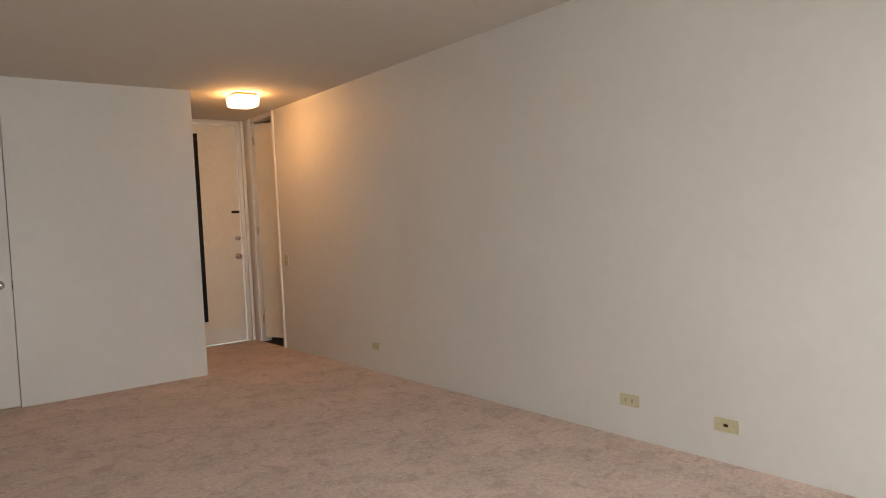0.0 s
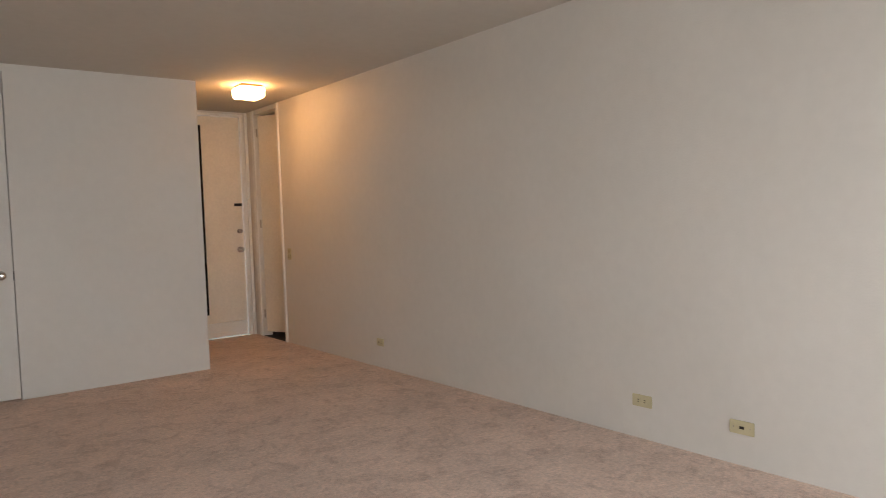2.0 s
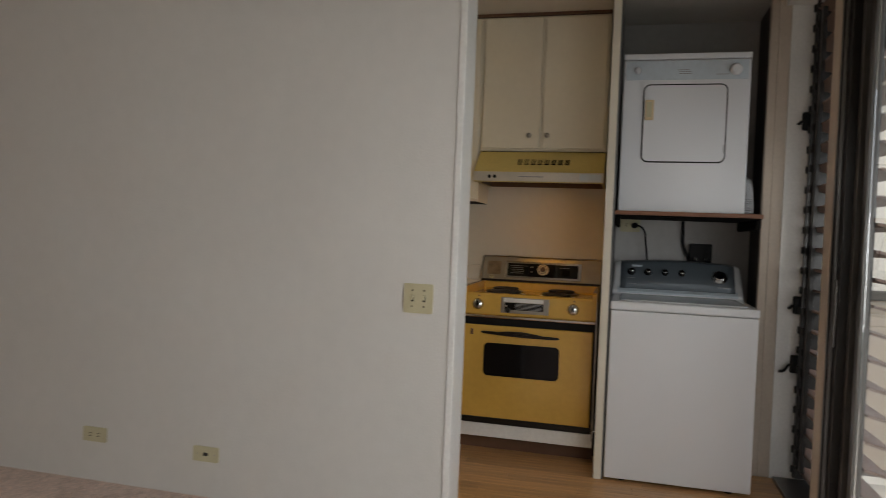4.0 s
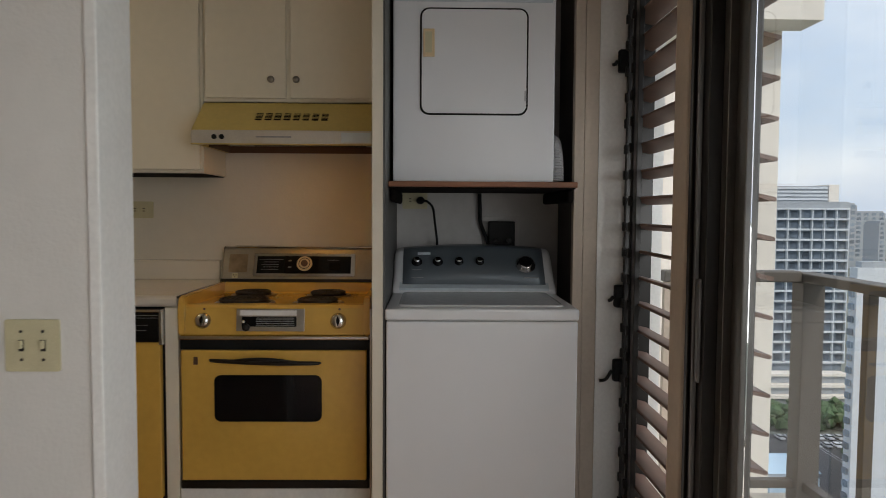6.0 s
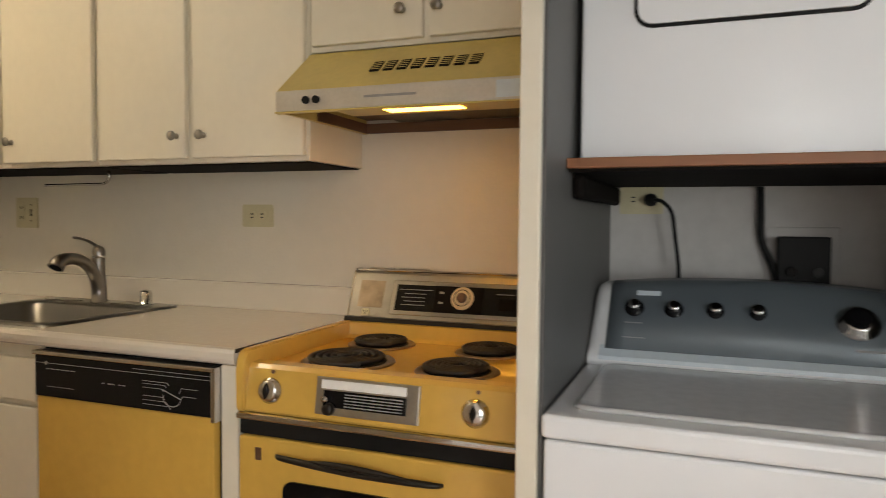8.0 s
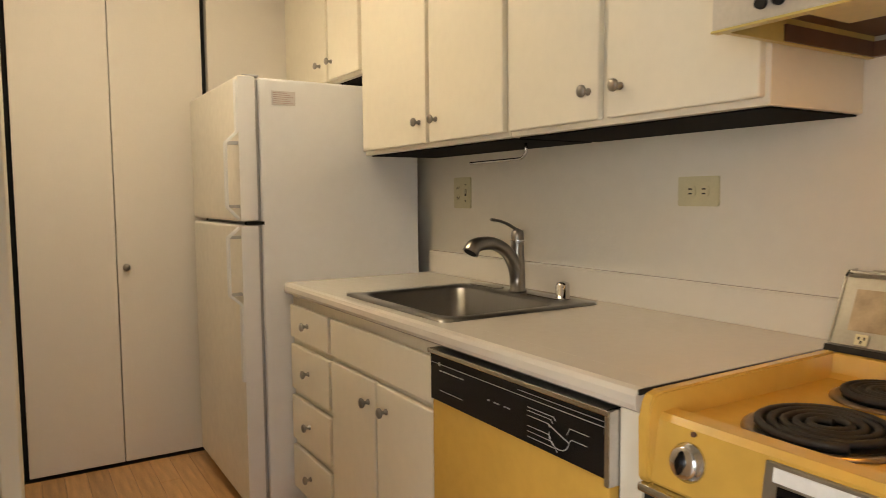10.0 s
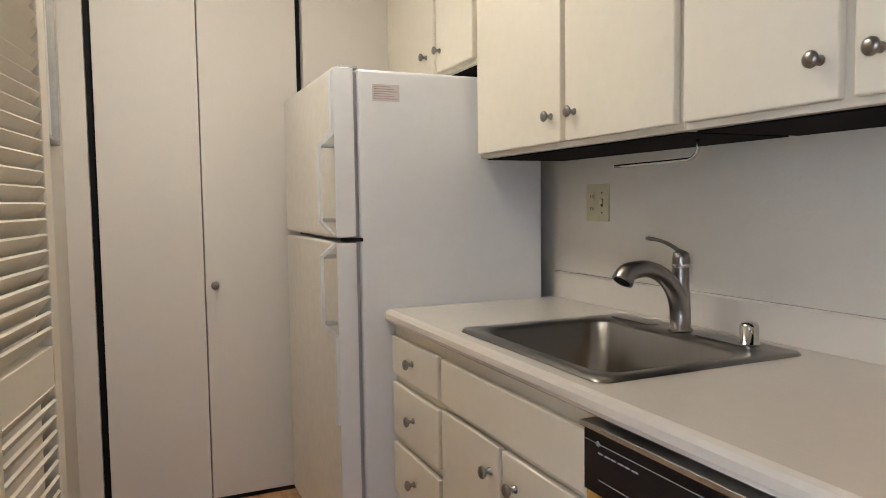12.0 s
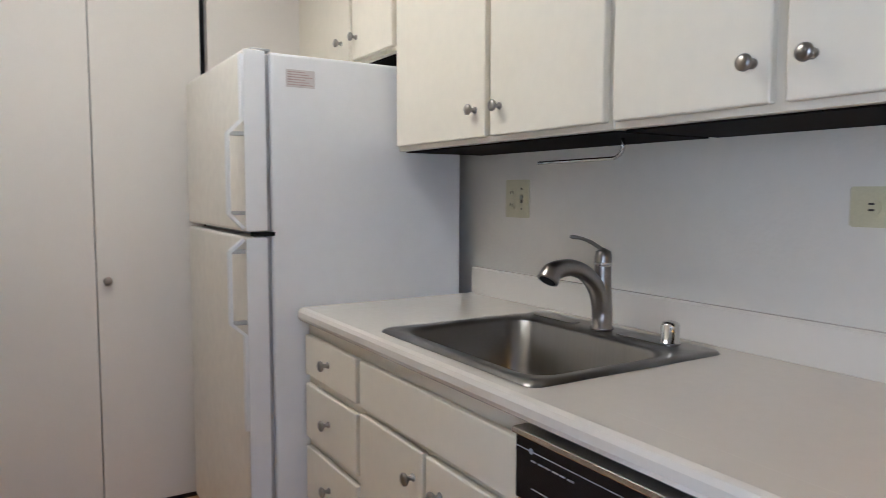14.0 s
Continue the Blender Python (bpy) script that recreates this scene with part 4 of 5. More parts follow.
part("badge", box(5.0285, 5.0297, 0.54, 0.68, 1.526, 1.532), M_PRINT, hood)
part("rating_plate", box(5.0285, 5.0297, 0.222, 0.34, 1.508, 1.548), M_DRYPANEL, hood)

# ---- refrigerator ----
fr = thing("refrigerator", (5.08, 3.12, 0), "white two-door top-freezer refrigerator beside the worktop", "refrigerator")
FY0, FY1 = 2.705, 3.49
part("cabinet", box(4.792, 5.46, FY0, FY1, 0.03, 1.668, 0.008), M_FRIDGE, fr)
part("gasket", box(4.776, 4.7915, FY0 + 0.012, FY1 - 0.012, 0.1, 1.66), M_RUBBER, fr)
part("kick_grille", box(4.80, 5.4, FY0 + 0.02, FY1 - 0.02, 0.0, 0.0295), M_BLACK_MATT, fr)
for z0, z1, nm in ((1.142, 1.672, "freezer_door"), (0.055, 1.128, "fridge_door")):
    d = part(nm, box(4.714, 4.7755, FY0 - 0.002, FY1, z0, z1, 0.010, segs=3), M_FRIDGE_WARMLIT, fr, "white textured door, warmer light put into its colour")
    yh = FY0 + 0.012
    if nm == "freezer_door":
        path = [(4.709, 1.655), (4.709, 1.468), (4.667, 1.428), (4.667, 1.196), (4.709, 1.152)]
        stays = (1.428, 1.198)
    else:
        path = [(4.709, 1.120), (4.667, 1.085), (4.667, 0.872), (4.709, 0.835), (4.709, 0.545)]
        stays = (1.085, 0.874)
    bm = bmesh.new()
    for (xa, za), (xb, zb) in zip(path, path[1:]):
        slant = Vector((xb - xa, 0, zb - za)).normalized()
        out_x, out_z = slant.z * 0.0045, -slant.x * 0.0045
        loop = [(xa + out_x, za + out_z), (xb + out_x, zb + out_z), (xb - out_x, zb - out_z), (xa - out_x, za - out_z)]
        prism(loop, yh - 0.011, yh + 0.011, bm)
    handle = part("handle", bm, M_WHITE, d, "white angular bracket handle")
    for z in stays:
        part("stay", box(4.672, 4.7135, yh - 0.009, yh + 0.009, z - 0.006, z + 0.006, 0.002), M_RUBBER, handle, "grey handle stay")
    part("edge_trim", box(4.712, 4.7758, FY0 - 0.006, FY0 - 0.0023, z0 + 0.004, z1 - 0.004, 0.0015), M_FRIDGE, d, "white door edge trim")
part("hinge_cover", box(4.74, 4.80, FY0 + 0.02, FY0 + 0.06, 1.6725, 1.68, 0.002), M_RUBBER, fr)
part("middle_hinge", box(4.735, 4.80, FY0 - 0.001, FY0 + 0.03, 1.129, 1.141), M_BLACK_MATT, fr)
label = part("label", box(4.840, 4.930, FY0 - 0.0015, FY0 - 0.0002, 1.572, 1.624), M_LABEL, fr, "small printed rating label")
for k in range(6):
    part("print_line", box(4.845, 4.923 - 0.012 * (k % 3), FY0 - 0.0022, FY0 - 0.0016, 1.578 + 0.0075 * k, 1.581 + 0.0075 * k), M_LABEL_INK, label)

# ---- pantry, louvred doors ----
pantry_doors = thing("door_pantry", (4.4, 3.6, 0), "tall off-white bifold pantry doors with one knob", "door", kind="structure")
part("leaf", box(4.012, 4.393, 3.603, 3.635, 0.015, 2.47, 0.002), M_PANTRY, pantry_doors)
leaf = part("leaf", box(4.397, 4.797, 3.603, 3.635, 0.015, 2.47, 0.002), M_PANTRY, pantry_doors)
part("knob", lathe((4.432, 3.603, 0.92), (0, -1, 0), [(0, 0.012), (0.003, 0.011), (0.006, 0.007), (0.014, 0.007), (0.018, 0.014), (0.026, 0.0165), (0.031, 0.013), (0.033, 0.003)], 20), M_NICKEL, leaf, "brushed nickel knob", True)
part("head_track", box(3.985, 4.825, 3.61, 3.64, 2.472, 2.4995), M_BLACK_MATT, pantry_doors)
# black sheet behind the leaves, added as the shade in their gaps
part("shadow_gap", box(3.986, 4.824, 3.645, 3.66, 0.0, 2.47), M_BLACK_MATT, pantry_doors)

lou = thing("louvre_door", (3.94, 1.95, 0), "cream louvred folding door against the kitchen side wall", "louvre door")


def louvre_leaf(near, far):
    """A louvred leaf that stands between two points of the plan."""
    near, far = Vector(near), Vector(far)
    w, ang_l = (far - near).length, -math.atan2(far.x - near.x, far.y - near.y)
    place = Matrix.Translation((near.x, near.y, 0)) @ Matrix.Rotation(ang_l, 4, "Z")

    def put(name, bm):
        bmesh.ops.transform(bm, matrix=place, verts=bm.verts)
        return part(name, bm, M_CAB, lou)

    for a, b in ((0, 0.045), (w - 0.045, w)):
        put("stile", box(-0.014, 0.014, a, b, 0.02, 2.4, 0.003))
    for z0, z1 in ((0.02, 0.2), (0.908, 0.988), (2.3, 2.4)):
        put("rail", box(-0.013, 0.013, 0.0455, w - 0.0455, z0, z1, 0.002))
    mesh = None
    for lo, hi in ((0.2, 0.908), (0.988, 2.3)):
        n = int((hi - lo) / 0.029)
        for k in range(n):
            if mesh is None:
                bm = box(-0.02, 0.02, 0.0455, w - 0.0455, -0.003, 0.003)
                bmesh.ops.rotate(bm, cent=(0, 0, 0), matrix=Matrix.Rotation(radians(-52), 3, "Y"), verts=bm.verts)
                ob = put("louvre", bm)
                mesh = ob.data
            else:
                ob = new("louvre", mesh)
                ob.parent = lou
            ob.location = (0, 0, lo + 0.02 + k * (hi - lo - 0.03) / (n - 1))


louvre_leaf((3.925, 1.76), (3.985, 2.128))
louvre_leaf((3.985, 1.38), (3.925, 1.735))

pic = thing("wall_mirror", (3.905, 3.07, 1.455), "narrow silver-framed mirror on the cream wall", "mirror")
part("backing", box(3.9005, 3.906, 2.892, 3.248, 1.467, 2.09), M_DARKWOOD, pic)
for a, b, c, d in ((2.88, 2.8915, 1.455, 2.102), (3.2485, 3.26, 1.455, 2.102), (2.892, 3.248, 1.455, 1.4665), (2.892, 3.248, 2.0905, 2.102)):
    part("frame", box(3.9005, 3.922, a, b, c, d, 0.002), M_ALU, pic, "thin silver frame bar")
part("mirror_glass", box(3.9065, 3.910, 2.892, 3.248, 1.467, 2.09), M_MIRROR, pic)

lampk = thing("kitchen_ceiling_light", (4.33, 2.4, CEIL), "flat lit kitchen ceiling light", "ceiling light")
part("base", box(4.18, 4.48, 2.0, 2.8, 2.47, 2.4995, 0.003), M_TRIM, lampk)
part("diffuser", box(4.19, 4.47, 2.01, 2.79, 2.43, 2.4695, 0.01), M_GLOW_KITCHEN, lampk)

# ---- laundry closet ----
wash = thing("washing_machine", (5.0, -0.2, 0), "white top-load washing machine with a blue-grey console", "washing machine")
WY0, WY1 = -0.547, 0.139
part("cabinet", box(4.650, 5.40, WY0 + 0.004, WY1 - 0.004, 0.015, 0.848, 0.006), M_WHITE, wash)
part("top", box(4.645, 5.42, WY0, WY1, 0.851, 0.893, 0.009, segs=3), M_WHITE, wash)
bm = loft([[(a, b, z) for a, b in rounded(4.90, (WY0 + WY1) / 2, hx, hy, 0.03)] for z, hx, hy in ((0.8935, 0.205, 0.30), (0.899, 0.203, 0.298), (0.901, 0.198, 0.293), (0.8995, 0.19, 0.285))])
part("lid", bm, M_LIDGREY, wash, "pale grey lid", True)
for y in (-0.45, 0.05):
    part("foot", rod((4.70, y, 0.0), (4.70, y, 0.0149), 0.02), M_BLACK_MATT, wash)
    part("foot", rod((5.33, y, 0.0), (5.33, y, 0.0149), 0.02), M_BLACK_MATT, wash)
ang = math.atan2(1.062 - 0.928, 5.235 - 5.13)
YC = (WY0 + WY1) / 2


def console_loop(y, lift=0.0, back=0.0, skin=False):
    """The console's section at y; lift raises its crown, back leans its face away."""
    face = [(5.105 + 0.2 * back, 0.8935), (5.108 + 0.3 * back, 0.914), (5.128 + 0.6 * back, 0.928), (5.185 + back, 1.0 + 0.6 * lift), (5.232 + back, 1.060 + lift), (5.252 + back, 1.074 + lift), (5.285 + back, 1.080 + lift)]
    if skin:
        return [(x - 0.0025, y, z + 0.0018) for x, z in face[2:]] + [(x + 0.004, y, z - 0.004) for x, z in face[2:][::-1]]
    return [(x, y, z) for x, z in face + [(5.42, 1.05 + lift), (5.42, 0.8935)]]


def crown(y):
    """The console's top bows up towards its middle."""
    q = abs(y - YC) / (WY1 - YC)
    return 0.020 * (1 - q * q) - 0.010


sections = [(WY0 + 0.002, -0.10, 0.012), (WY0 + 0.008, -0.05, 0.006)]
sections += [(y, crown(y), 0.0) for y in [WY0 + 0.022 + (WY1 - WY0 - 0.044) * k / 14 for k in range(15)]]
sections += [(WY1 - 0.008, -0.05, 0.006), (WY1 - 0.002, -0.10, 0.012)]
cons = part("console", loft([console_loop(y, lift if lift > -0.04 else lift * 0.35, back) for y, lift, back in sections]), M_WHITE, wash, "", True)
skin = [YC + (WY1 - YC - 0.042) * (k / 7 - 1) for k in range(15)]
part("console_face", loft([console_loop(y, crown(y), 0.0, True) for y in skin]), M_BLUEGREY, cons, "blue-grey control face", True)


def on_console(d0, d1, y0, y1, s0, s1, name, material, parent, bevel=0.0, label=""):
    bm = box(s0, s1, y0, y1, d0, d1, bevel)
    bmesh.ops.rotate(bm, cent=(0, 0, 0), matrix=Matrix.Rotation(-ang, 3, "Y"), verts=bm.verts)
    bmesh.ops.translate(bm, verts=bm.verts, vec=(5.13, 0, 0.928))
    return part(name, bm, material, parent, label)


away = (-math.sin(ang), 0, math.cos(ang))


def console_at(s, y, d=0.004):
    return (5.13 + s * math.cos(ang) + d * away[0], y, 0.928 + s * math.sin(ang) + d * away[2])


for k, y in enumerate((0.038, -0.052, -0.143, -0.232)):
    kn = part("dial", lathe(console_at(0.112, y), away, [(0, 0.023), (0.003, 0.0225), (0.004, 0.0185), (0.016, 0.017), (0.018, 0.013)], 24), M_BLACK, cons, "black dial with a chrome cap", True)
    part("dial_cap", lathe(console_at(0.112, y, 0.0222), away, [(0, 0.0145), (0.004, 0.013), (0.006, 0.009), (0.0062, 0.001)], 18), M_CHROME, kn, "chrome dial cap", True)
    on_console(0.0042, 0.0048, y - 0.02, y + 0.02, 0.07, 0.073, "print_line", M_PRINT, cons)
kn = part("dial", lathe(console_at(0.10, -0.428), away, [(0, 0.043), (0.004, 0.043), (0.006, 0.034), (0.02, 0.031), (0.022, 0.024)], 30), M_CHROME, cons, "large chrome-rimmed dial", True)
part("dial_cap", lathe(console_at(0.10, -0.428, 0.026), away, [(0, 0.024), (0.004, 0.022)], 24), M_BLACK, kn)
on_console(0.0042, 0.0048, -0.48, -0.40, 0.03, 0.036, "print_line", M_PRINT, cons)
on_console(0.0045, 0.0075, -0.02, 0.035, 0.148, 0.160, "badge", M_DRYPANEL, cons)
on_console(0.0042, 0.0048, 0.01, 0.06, 0.03, 0.033, "print_line", M_PRINT, cons)
part("light_band", loft([[(x - 0.0022, y, z + 0.0012) for x, z in ((5.1065, 0.905), (5.108, 0.914), (5.128, 0.928), (5.134, 0.9355), (5.138, 0.9345), (5.112, 0.906))] for y in (WY0 + 0.03, WY1 - 0.03)]), M_DRYPANEL, cons, "pale blue lower band")

shelf = thing("closet_shelf", (5.15, -0.2, 1.33), "dark wooden shelf carrying the dryer", "shelf")
part("board", box(4.845, 5.519, -0.575, 0.140, 1.328, 1.3485, 0.002), M_SHELFEDGE, shelf)
# near-black sheet: the shade below the board is in its colour
part("underside", box(4.86, 5.519, -0.57, 0.136, 1.3222, 1.3276), M_UNDER, shelf, "shelf underside coloured near black as shade")
for y in (0.1245, -0.56):
    part("bracket", box(4.90, 5.5, y - 0.012, y + 0.012, 1.27, 1.3215, 0.01), M_UNDER, shelf)
solid("closet_rail", box(5.0, 5.044, -0.6315, -0.592, 0.0, CEIL, 0.003), M_POST, "beige painted upright at the closet side", "post", "structure")

dry = thing("clothes_dryer", (5.15, -0.184, 1.349), "white front-load clothes dryer on the closet shelf", "dryer")
DY0, DY1 = -0.497, 0.127
part("cabinet", box(4.922, 5.45, DY0, DY1, 1.349, 2.138, 0.006), M_WHITE, dry)
part("top", box(4.916, 5.455, DY0 - 0.002, DY1 + 0.002, 2.141, 2.172, 0.006), M_WHITE, dry)
part("control_panel", box(4.918, 4.9215, DY0 + 0.012, DY1 - 0.012, 2.035, 2.134, 0.001), M_DRYPANEL, dry, "pale blue-grey control panel")
part("door_gap", plate_x(4.9215, 4.9195, -0.392, 0.024, 1.606, 2.013, 0.035), M_BLACK_MATT, dry)
ddoor = part("door", plate_x(4.9193, 4.914, -0.385, 0.017, 1.613, 2.006, 0.03), M_WHITE, dry)
part("handle", box(4.905, 4.9138, -0.032, 0.012, 1.825, 1.93, 0.002), M_ALMOND, ddoor, "almond recessed handle")
part("handle_recess", box(4.9035, 4.9048, -0.022, 0.004, 1.84, 1.918), M_IVORY, ddoor)
part("catch", box(4.9125, 4.9138, -0.384, -0.378, 1.66, 1.70), M_RUBBER, ddoor)
for y, r in ((0.055, 0.018), (-0.425, 0.031)):
    part("dial", lathe((4.918, y, 2.083), (-1, 0, 0), [(0, r), (0.006, r), (0.016, r * 0.85), (0.024, r * 0.8), (0.026, r * 0.5)], 22), M_WHITE, dry, "white dial", True)
for k, (y, z) in enumerate(((-0.17, 2.085), (-0.18, 2.075), (-0.18, 2.066), (-0.36, 2.06))):
    part("print_line", box(4.9168, 4.9178, y - 0.03, y + 0.03, z - 0.0015, z + 0.0015), M_PRINT, dry)
duct = thing("dryer_hose", (5.1, -0.54, 1.4), "crumpled grey dryer hose beside the dryer", "hose")
pts = [(5.05, -0.535, 1.36), (5.05, -0.534, 1.40), (5.06, -0.533, 1.44), (5.08, -0.533, 1.48), (5.12, -0.533, 1.52), (5.2, -0.533, 1.54)]
part("hose", tube(curve(pts, 8), [0.022 + 0.005 * (k % 2) for k in range(41)], 12), M_RUBBER, duct)

wall_plate("wall_outlet", 5.52, 0.055, 1.288, 0.118, 0.082, "ivory outlet with a black plug above the washer", "duplex")
cord = thing("power_cord", (5.48, 0.04, 1.28), "black power cord plugged in above the washer", "cord")
part("plug", lathe((5.51, 0.032, 1.286), (-1, -0.3, 0), [(0, 0.017), (0.02, 0.018), (0.035, 0.012), (0.04, 0.006)], 14), M_BLACK_MATT, cord, "", True)
part("cable", tube(curve([(5.475, 0.02, 1.286), (5.455, -0.005, 1.28), (5.45, -0.03, 1.25), (5.46, -0.04, 1.18), (5.46, -0.05, 1.10), (5.46, -0.05, 1.03)], 6), 0.0055, 8), M_BLACK_MATT, cord, "", True)
cord2 = thing("power_cord", (5.5, -0.24, 1.3), "black dryer cable hanging on the closet wall", "cord")
part("cable", tube(curve([(5.505, -0.25, 1.32), (5.50, -0.252, 1.25), (5.50, -0.256, 1.18), (5.495, -0.29, 1.09), (5.49, -0.30, 1.0)], 6), 0.009, 8), M_BLACK_MATT, cord2, "", True)
valve = thing("water_valve_box", (5.5, -0.35, 1.13), "black washer valve box on the closet wall", "valve box")
part("box", box(5.47, 5.5195, -0.415, -0.292, 1.07, 1.19, 0.004), M_BLACK_MATT, valve)
part("surround", box(5.512, 5.5197, -0.44, -0.267, 1.04, 1.215, 0.003), M_CLOSET, valve)
for y in (-0.385, -0.325):
    part("valve", rod((5.4695, y, 1.10), (5.458, y, 1.10), 0.013, n=12), M_BLACK, valve, "black valve stub")

# ---- balcony and city ----
solid("balcony_floor", box(-1.0, 5.5, -1.85, -0.70, -0.25, -0.121), M_CONCRETE, "painted concrete balcony slab", "floor", "structure")
# out-of-view slab, added so that direct sun stays off the rooms
solid("balcony_sun_block", box(-1.0, 5.5, -1.85, -0.955, 2.5, 2.7), M_CONCRETE, "unseen concrete slab added over the balcony to block sun", "ceiling", "structure")
M_RAIL = mat("rail_paint", (0.115, 0.10, 0.085), 0.5, var=0.1, scale=8)
# facade colour greyed and blued: the distance haze is mixed into it
M_FACADE = mat("hazed_facade", (0.36, 0.385, 0.41), 0.8, var=0.04, scale=0.05)
M_FARGLASS = mat("far_window", (0.21, 0.25, 0.29), 0.7, var=0.2, scale=0.2, spec=0.1, per_object=0.35)
M_GROUND = mat("city_ground", (0.17, 0.18, 0.15), 0.95, var=0.35, scale=0.02)
M_ASPHALT = mat("asphalt", (0.07, 0.07, 0.072), 0.9, var=0.15, scale=0.1)
M_LEAF = mat("far_foliage", (0.07, 0.12, 0.05), 0.9, var=0.4, scale=0.3)
M_BLUEROOF = mat("pale_blue_roof", (0.45, 0.60, 0.72), 0.6, var=0.08, scale=0.3)
rail = thing("balcony_railing", (5.35, -1.7, -0.1), "taupe metal balcony railing with posts and bars", "railing")
part("corner_post", box(5.30, 5.40, -1.80, -1.70, -0.1, 0.925, 0.004), M_RAIL, rail)
part("top_rail", box(5.31, 5.39, -1.6995, -1.072, 0.925, 0.975, 0.006), M_RAIL, rail)
part("top_rail", box(-1.0, 5.40, -1.80, -1.70, 0.926, 0.966, 0.006), M_RAIL, rail)
part("bottom_rail", box(-1.0, 5.30, -1.775, -1.725, -0.03, 0.01, 0.003), M_RAIL, rail)
part("bottom_rail", box(5.33, 5.37, -1.70, -1.072, -0.03, 0.01, 0.003), M_RAIL, rail)
part("end_panel", box(5.33, 5.36, -1.385, -1.078, 0.012, 0.924, 0.003), M_POST, rail, "beige end panel")
for k in range(9):
    x = 4.9 - 0.62 * k
    part("post", box(x - 0.02, x + 0.02, -1.77, -1.73, 0.0105, 0.9255, 0.003), M_RAIL, rail)
part("post", box(5.335, 5.365, -1.42, -1.39, 0.0105, 0.9245, 0.003), M_RAIL, rail)

wing = thing("building_wing", (10.0, 0, -70), "pale beige concrete wing of the same tower", "building")
part("wall", box(9.0, 16.0, -3.42, 14.0, -70, 22), M_CONCRETE, wing)
part("ledge", box(8.6, 9.0, -3.6, 2.0, 3.0, 3.2), M_CONCRETE, wing)

ground = bmesh.new()
bmesh.ops.create_grid(ground, x_segments=8, y_segments=8, size=4800, matrix=Matrix.Translation((0, 0, -70)))
solid("ground", ground, M_GROUND, "hazy city ground far below", "ground", "structure")
solid("road", box(150, 221, -160, -80, -69.99, -69.8), M_ASPHALT, "grey city street far below", "road", "structure")


def tower(name, x0, x1, y0, y1, z1, cols, floors, label, wm=0.7):
    ob = thing(name, ((x0 + x1) / 2, (y0 + y1) / 2, -70), label, "building")
    part("wall", box(x0, x1, y0, y1, -70, z1), M_FACADE, ob)
    part("roof", box(x0 + 2, x1 - 2, y0 + 2, y1 - 2, z1 + 0.01, z1 + 3.0), M_FACADE, ob)
    w, h = (y1 - y0) / cols, (z1 + 64) / floors
    mesh = None
    for c in range(cols):
        for f in range(floors):
            at = Vector((x0 - 0.05, y0 + w * (c + 0.5), -62 + h * (f + 0.5)))
            if mesh is None:
                bm = box(-0.08, 0.04, -w * wm / 2, w * wm / 2, -h * 0.3, h * 0.3)
                win = part("window", bm, M_FARGLASS, ob)
                for v in win.data.vertices:
                    v.co += BASE[ob]
                mesh = win.data
            else:
                win = new("window", mesh)
                win.parent = ob
            win.location = at - BASE[ob]
    return ob


def hotel():
    """A slab tower: recessed glass behind a white grid of floors and fins, with a plant storey on top."""
    x0, y0, y1, top = 249.0, -149.85, -123.5, 2.9
    ob = thing("hotel_tower", (x0 + 10, (y0 + y1) / 2, -70), "tall white hotel tower with a grid of balconies", "building")
    part("wall", box(x0 + 0.9, x0 + 20, y0 + 0.2, y1 - 0.2, -70, top + 1.8), M_FARGLASS, ob, "grey glazed wall")
    pitch, bay = 3.7, 4.392
    for k in range(16):
        z = top - pitch * k
        part("floor_slab", box(x0 - 0.4, x0 + 20.2, y0 - 0.1, y1 + 0.1, z - 0.32, z + 0.32), M_WHITEBAND, ob)
    for c in range(7):
        y = y0 + bay * c
        part("fin", box(x0 - 0.3, x0 + 1.2, y - 0.17, y + 0.17, top - pitch * 15, top - 0.33), M_WHITEBAND, ob)
    part("parapet", box(x0 + 0.2, x0 + 20, y0, y1, top + 0.33, top + 2.6), M_FACADE, ob)
    pane = None
    for c in range(6):
        for k in range(15):
            at = Vector((x0 + 0.86, y0 + bay * (c + 0.36 + 0.06 * ((c * 7 + k * 3) % 3)), top - pitch * (k + 0.5)))
            if pane is None:
                win = part("window", box(-0.1, 0.03, -bay * 0.24, bay * 0.24, -1.05, 1.0), M_DARKPANE, ob, "dark window")
                for v in win.data.vertices:
                    v.co += BASE[ob]
                pane = win.data
            else:
                win = new("window", pane)
                win.parent = ob
            win.location = at - BASE[ob]
    part("plant_storey", box(255, 268, -145.5, -126, top + 2.61, 11.2), M_FACADE, ob)
    part("plant_storey", box(254.5, 268, -149.2, -145.51, top + 2.61, 11.8), M_CONCRETE, ob, "pale stair tower")
    for k in range(4):
        part("louvre_band", box(254.6, 255, -145.2, -126, 6.1 + 1.35 * k, 6.75 + 1.35 * k), M_WHITEBAND, ob)


M_WHITEBAND = mat("white_concrete_band", (0.60, 0.63, 0.66), 0.8, var=0.04, scale=0.1)
M_DARKPANE = mat("dark_far_pane", (0.10, 0.125, 0.155), 0.6, var=0.2, scale=0.2, spec=0.1, per_object=0.4)
hotel()
block = thing("white_building", (172, -120, -70), "plain white apartment block with a stepped edge", "building")
part("wall", box(160, 163, -142, -98.3, -70, -11.2), M_WHITEBAND, block)
for k in range(18):
    part("ledge", box(160.8, 162.4, -98.29, -97.7, -66 + 3.0 * k, -64.6 + 3.0 * k), M_FARGLASS, block, "dark balcony recess")
part("parapet", box(160.5, 162.8, -141, -99.5, -11.19, -9.8), M_FACADE, block)
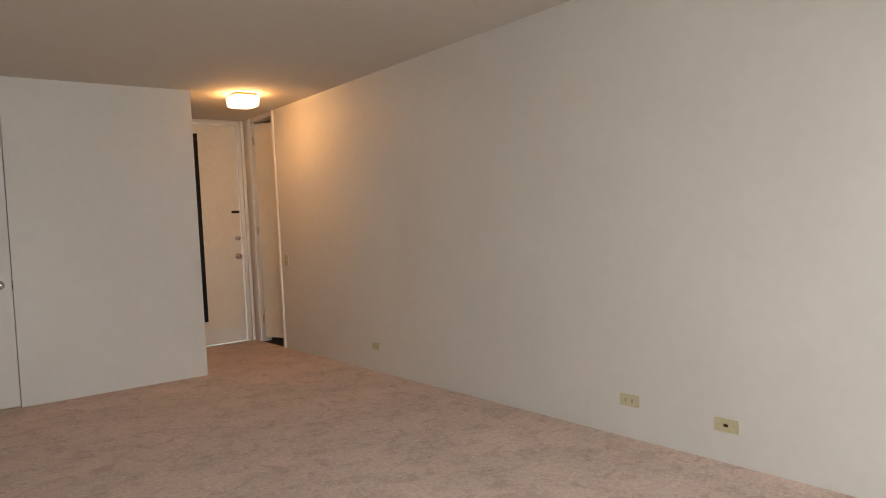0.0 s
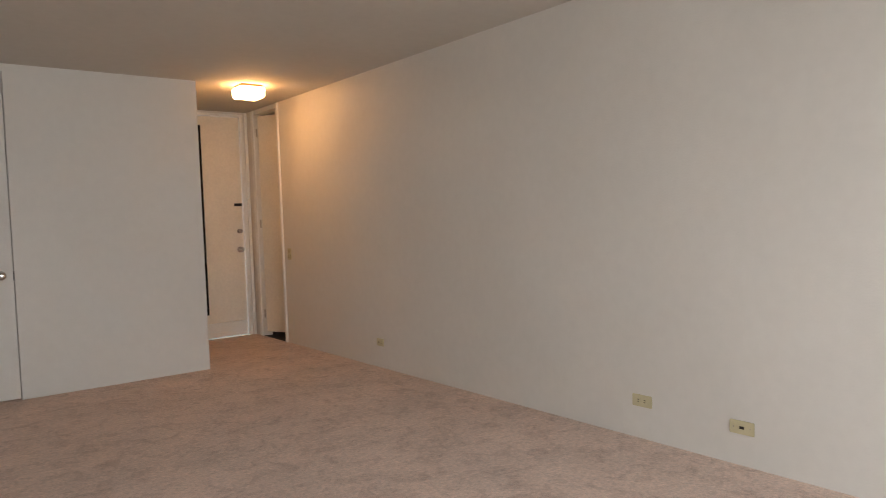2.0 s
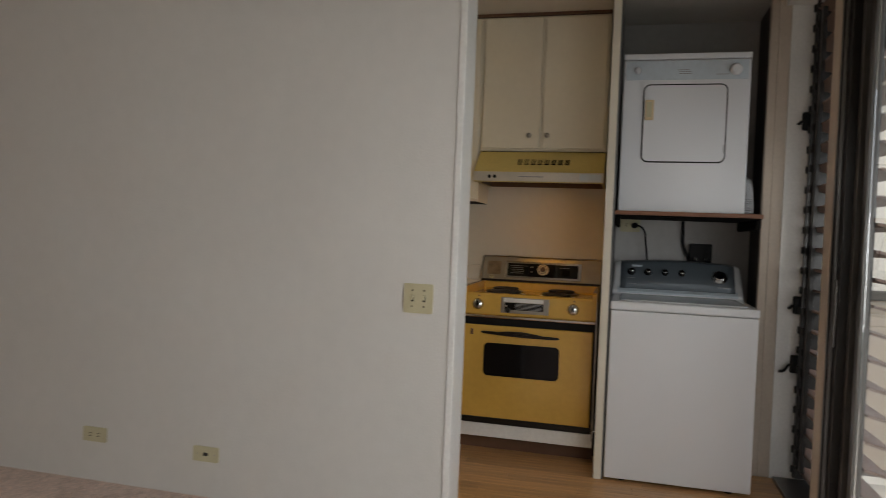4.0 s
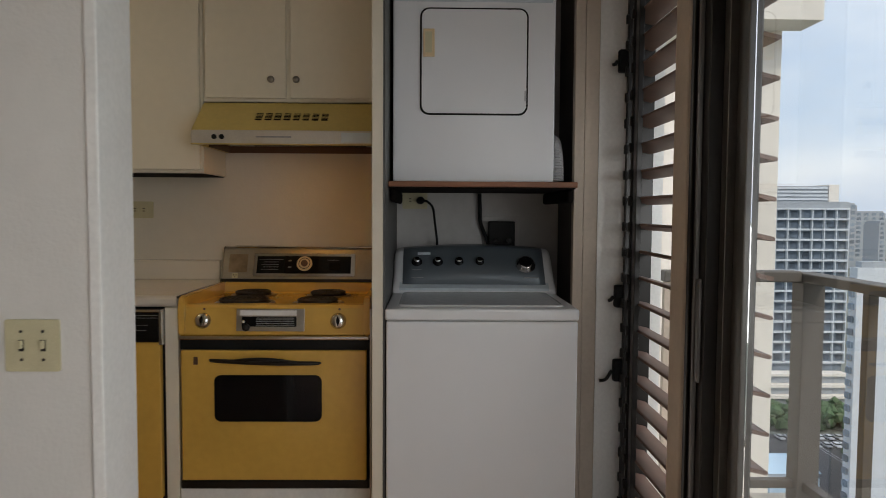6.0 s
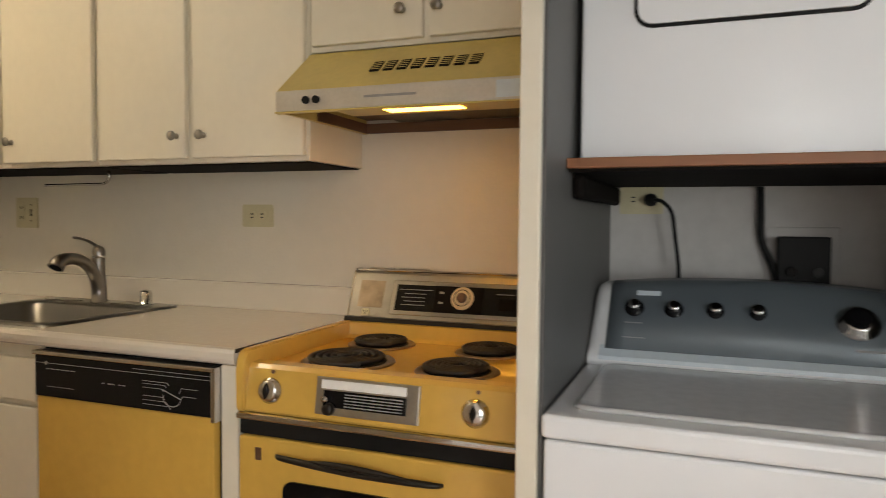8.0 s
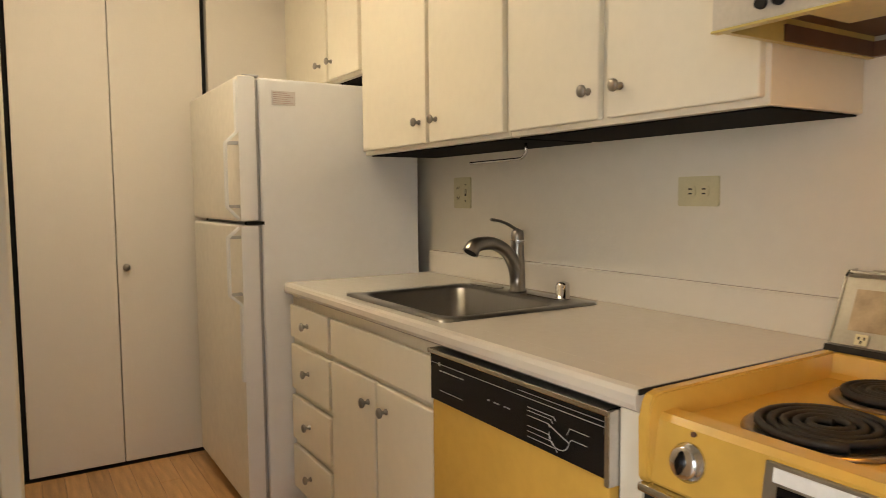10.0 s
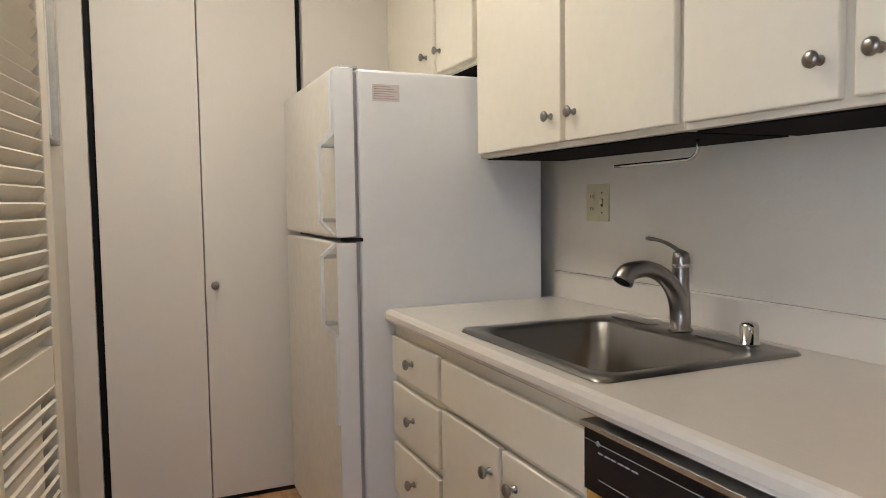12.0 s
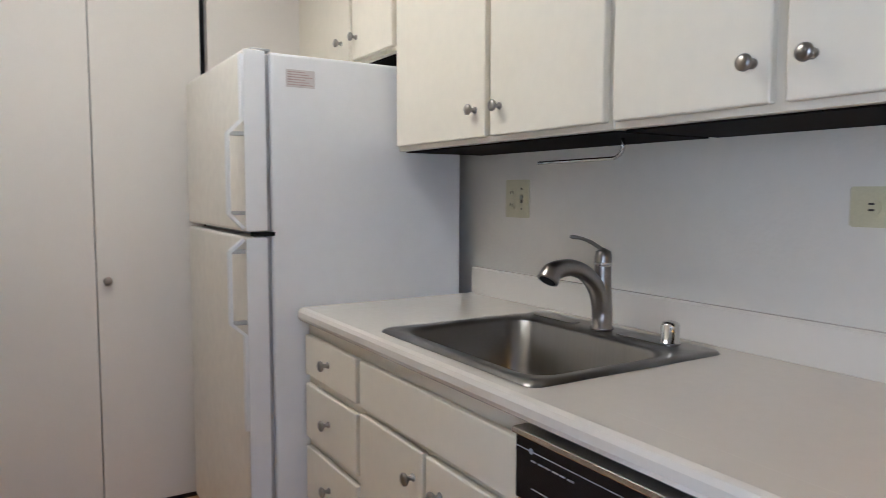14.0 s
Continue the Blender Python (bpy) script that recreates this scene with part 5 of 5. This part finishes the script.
for k, (d, u, w, top) in enumerate(((900, 1475, 40, 12), (1000, 1530, 45, 2), (1100, 1552, 40, -8), (820, 1562, 30, -10), (1200, 1500, 60, -20))):
    L = (u - 784) / 1219 * d
    tower("far_tower", d, d + 30, -L - 25 - w / 2, -L - 25 + w / 2, top, 4, 10, "distant hazy grey tower", 0.6)
podium = thing("podium_building", (235, -140, -70), "low beige podium with stepped balconies", "building")
for k in range(4):
    z = -66.5 + 3.6 * k
    part("storey", box(241 + 1.5 * k, 249.5, -152 + 1.2 * k, -118, z - 3.5, z - 0.9), M_FACADE, podium)
    part("balcony_band", box(239.5 + 1.5 * k, 249.5, -152.5 + 1.2 * k, -118, z - 0.89, z), M_CONCRETE, podium, "beige balcony band")
house = thing("low_house", (177, -93, -70), "low building with a pale blue roof", "building")
part("wall", box(170, 183, -96.4, -84, -70, -63), M_WHITEBAND, house)
part("roof", prism([(169, -63), (176.5, -60.5), (184, -63)], -96.9, -83), M_BLUEROOF, house)
part("lower_wall", box(168.9, 169.9, -96.4, -84, -70, -64.2), M_BLUEROOF, house)

grove = bmesh.new()
rng = random.Random(4)
for k in range(420):
    p = Vector((rng.uniform(222, 238), rng.uniform(-150, -112), -70 + rng.uniform(1, 6.5)))
    if k % 4 == 0:
        p = Vector((rng.uniform(186, 200), rng.uniform(-136, -121), -70 + rng.uniform(0.5, 3.5)))
    made = bmesh.ops.create_icosphere(grove, subdivisions=1, radius=rng.uniform(0.8, 2.1), matrix=Matrix.Translation(p))["verts"]
    for v in made:
        v.co += Vector((rng.uniform(-1, 1), rng.uniform(-1, 1), rng.uniform(-1, 1))) * 0.55
solid("tree_grove", grove, M_LEAF, "dark green tree crowns between the buildings", "trees", "stuff")
for y in (-118, -119.2, -128):
    solid("lane_line", box(176, 221, y - 0.1, y + 0.1, -69.799, -69.79), M_WHITEBAND, "thin white painted lane line", "marking", "structure")
M_CAR = mat("car_paint", (0.55, 0.56, 0.58), 0.3, var=0.05, scale=1, per_object=0.5)
M_CARGLASS = mat("car_window", (0.03, 0.035, 0.04), 0.15, var=0.1, scale=1)
for k in range(14):
    row = k % 2
    cx, cy, cz = 216 - 7.5 * row, -110.5 - 3.1 * (k // 2) - 1.2 * row, -69.79
    car = thing("parked_car", (cx, cy, cz), "small parked car on the street far below", "car", "cars on the street")
    part("body", box(cx - 2.1, cx + 2.1, cy - 0.85, cy + 0.85, cz + 0.25, cz + 0.85, 0.15), M_CAR, car)
    part("window_band", box(cx - 1.1, cx + 1.2, cy - 0.76, cy + 0.76, cz + 0.851, cz + 1.25, 0.1), M_CARGLASS, car, "dark window band")
    part("roof", box(cx - 0.8, cx + 0.95, cy - 0.7, cy + 0.7, cz + 1.251, cz + 1.36, 0.04), M_CAR, car)
    for a in (-1.35, 1.35):
        for b in (-0.8, 0.8):
            part("wheel", rod((cx + a, cy + b - 0.1, cz + 0.32), (cx + a, cy + b + 0.1, cz + 0.32), 0.32, n=12), M_BLACK_MATT, car)

# ---- kitchen floor planks ----
floor_k = solid("floor_kitchen", box(3.79, 5.53, -0.80, 4.2, -0.12, -0.006), M_DARKWOOD, "oak strip floor in the kitchen", "floor", "structure")
lengths = {}
rng = random.Random(9)
for row in range(14):
    y = -0.80 - (0.0, 0.3, 0.55)[row % 3]
    x = 3.7935 + 0.0875 * row
    while y < 3.6:
        ln = rng.choice((0.6, 0.75, 0.9))
        a, b = max(y, -0.799), min(y + ln, 3.599)
        if b - a > 0.02:
            key = round(b - a, 3)
            if key not in lengths:
                bm = box(0, 0.0862, 0, b - a - 0.0012, -0.0055, 0, 0.0008, segs=1)
                ob = part("plank", bm, M_WOOD, floor_k)
                lengths[key] = ob.data
            else:
                ob = new("plank", lengths[key])
                ob.parent = floor_k
            ob.location = (x, a, 0)
        y += ln
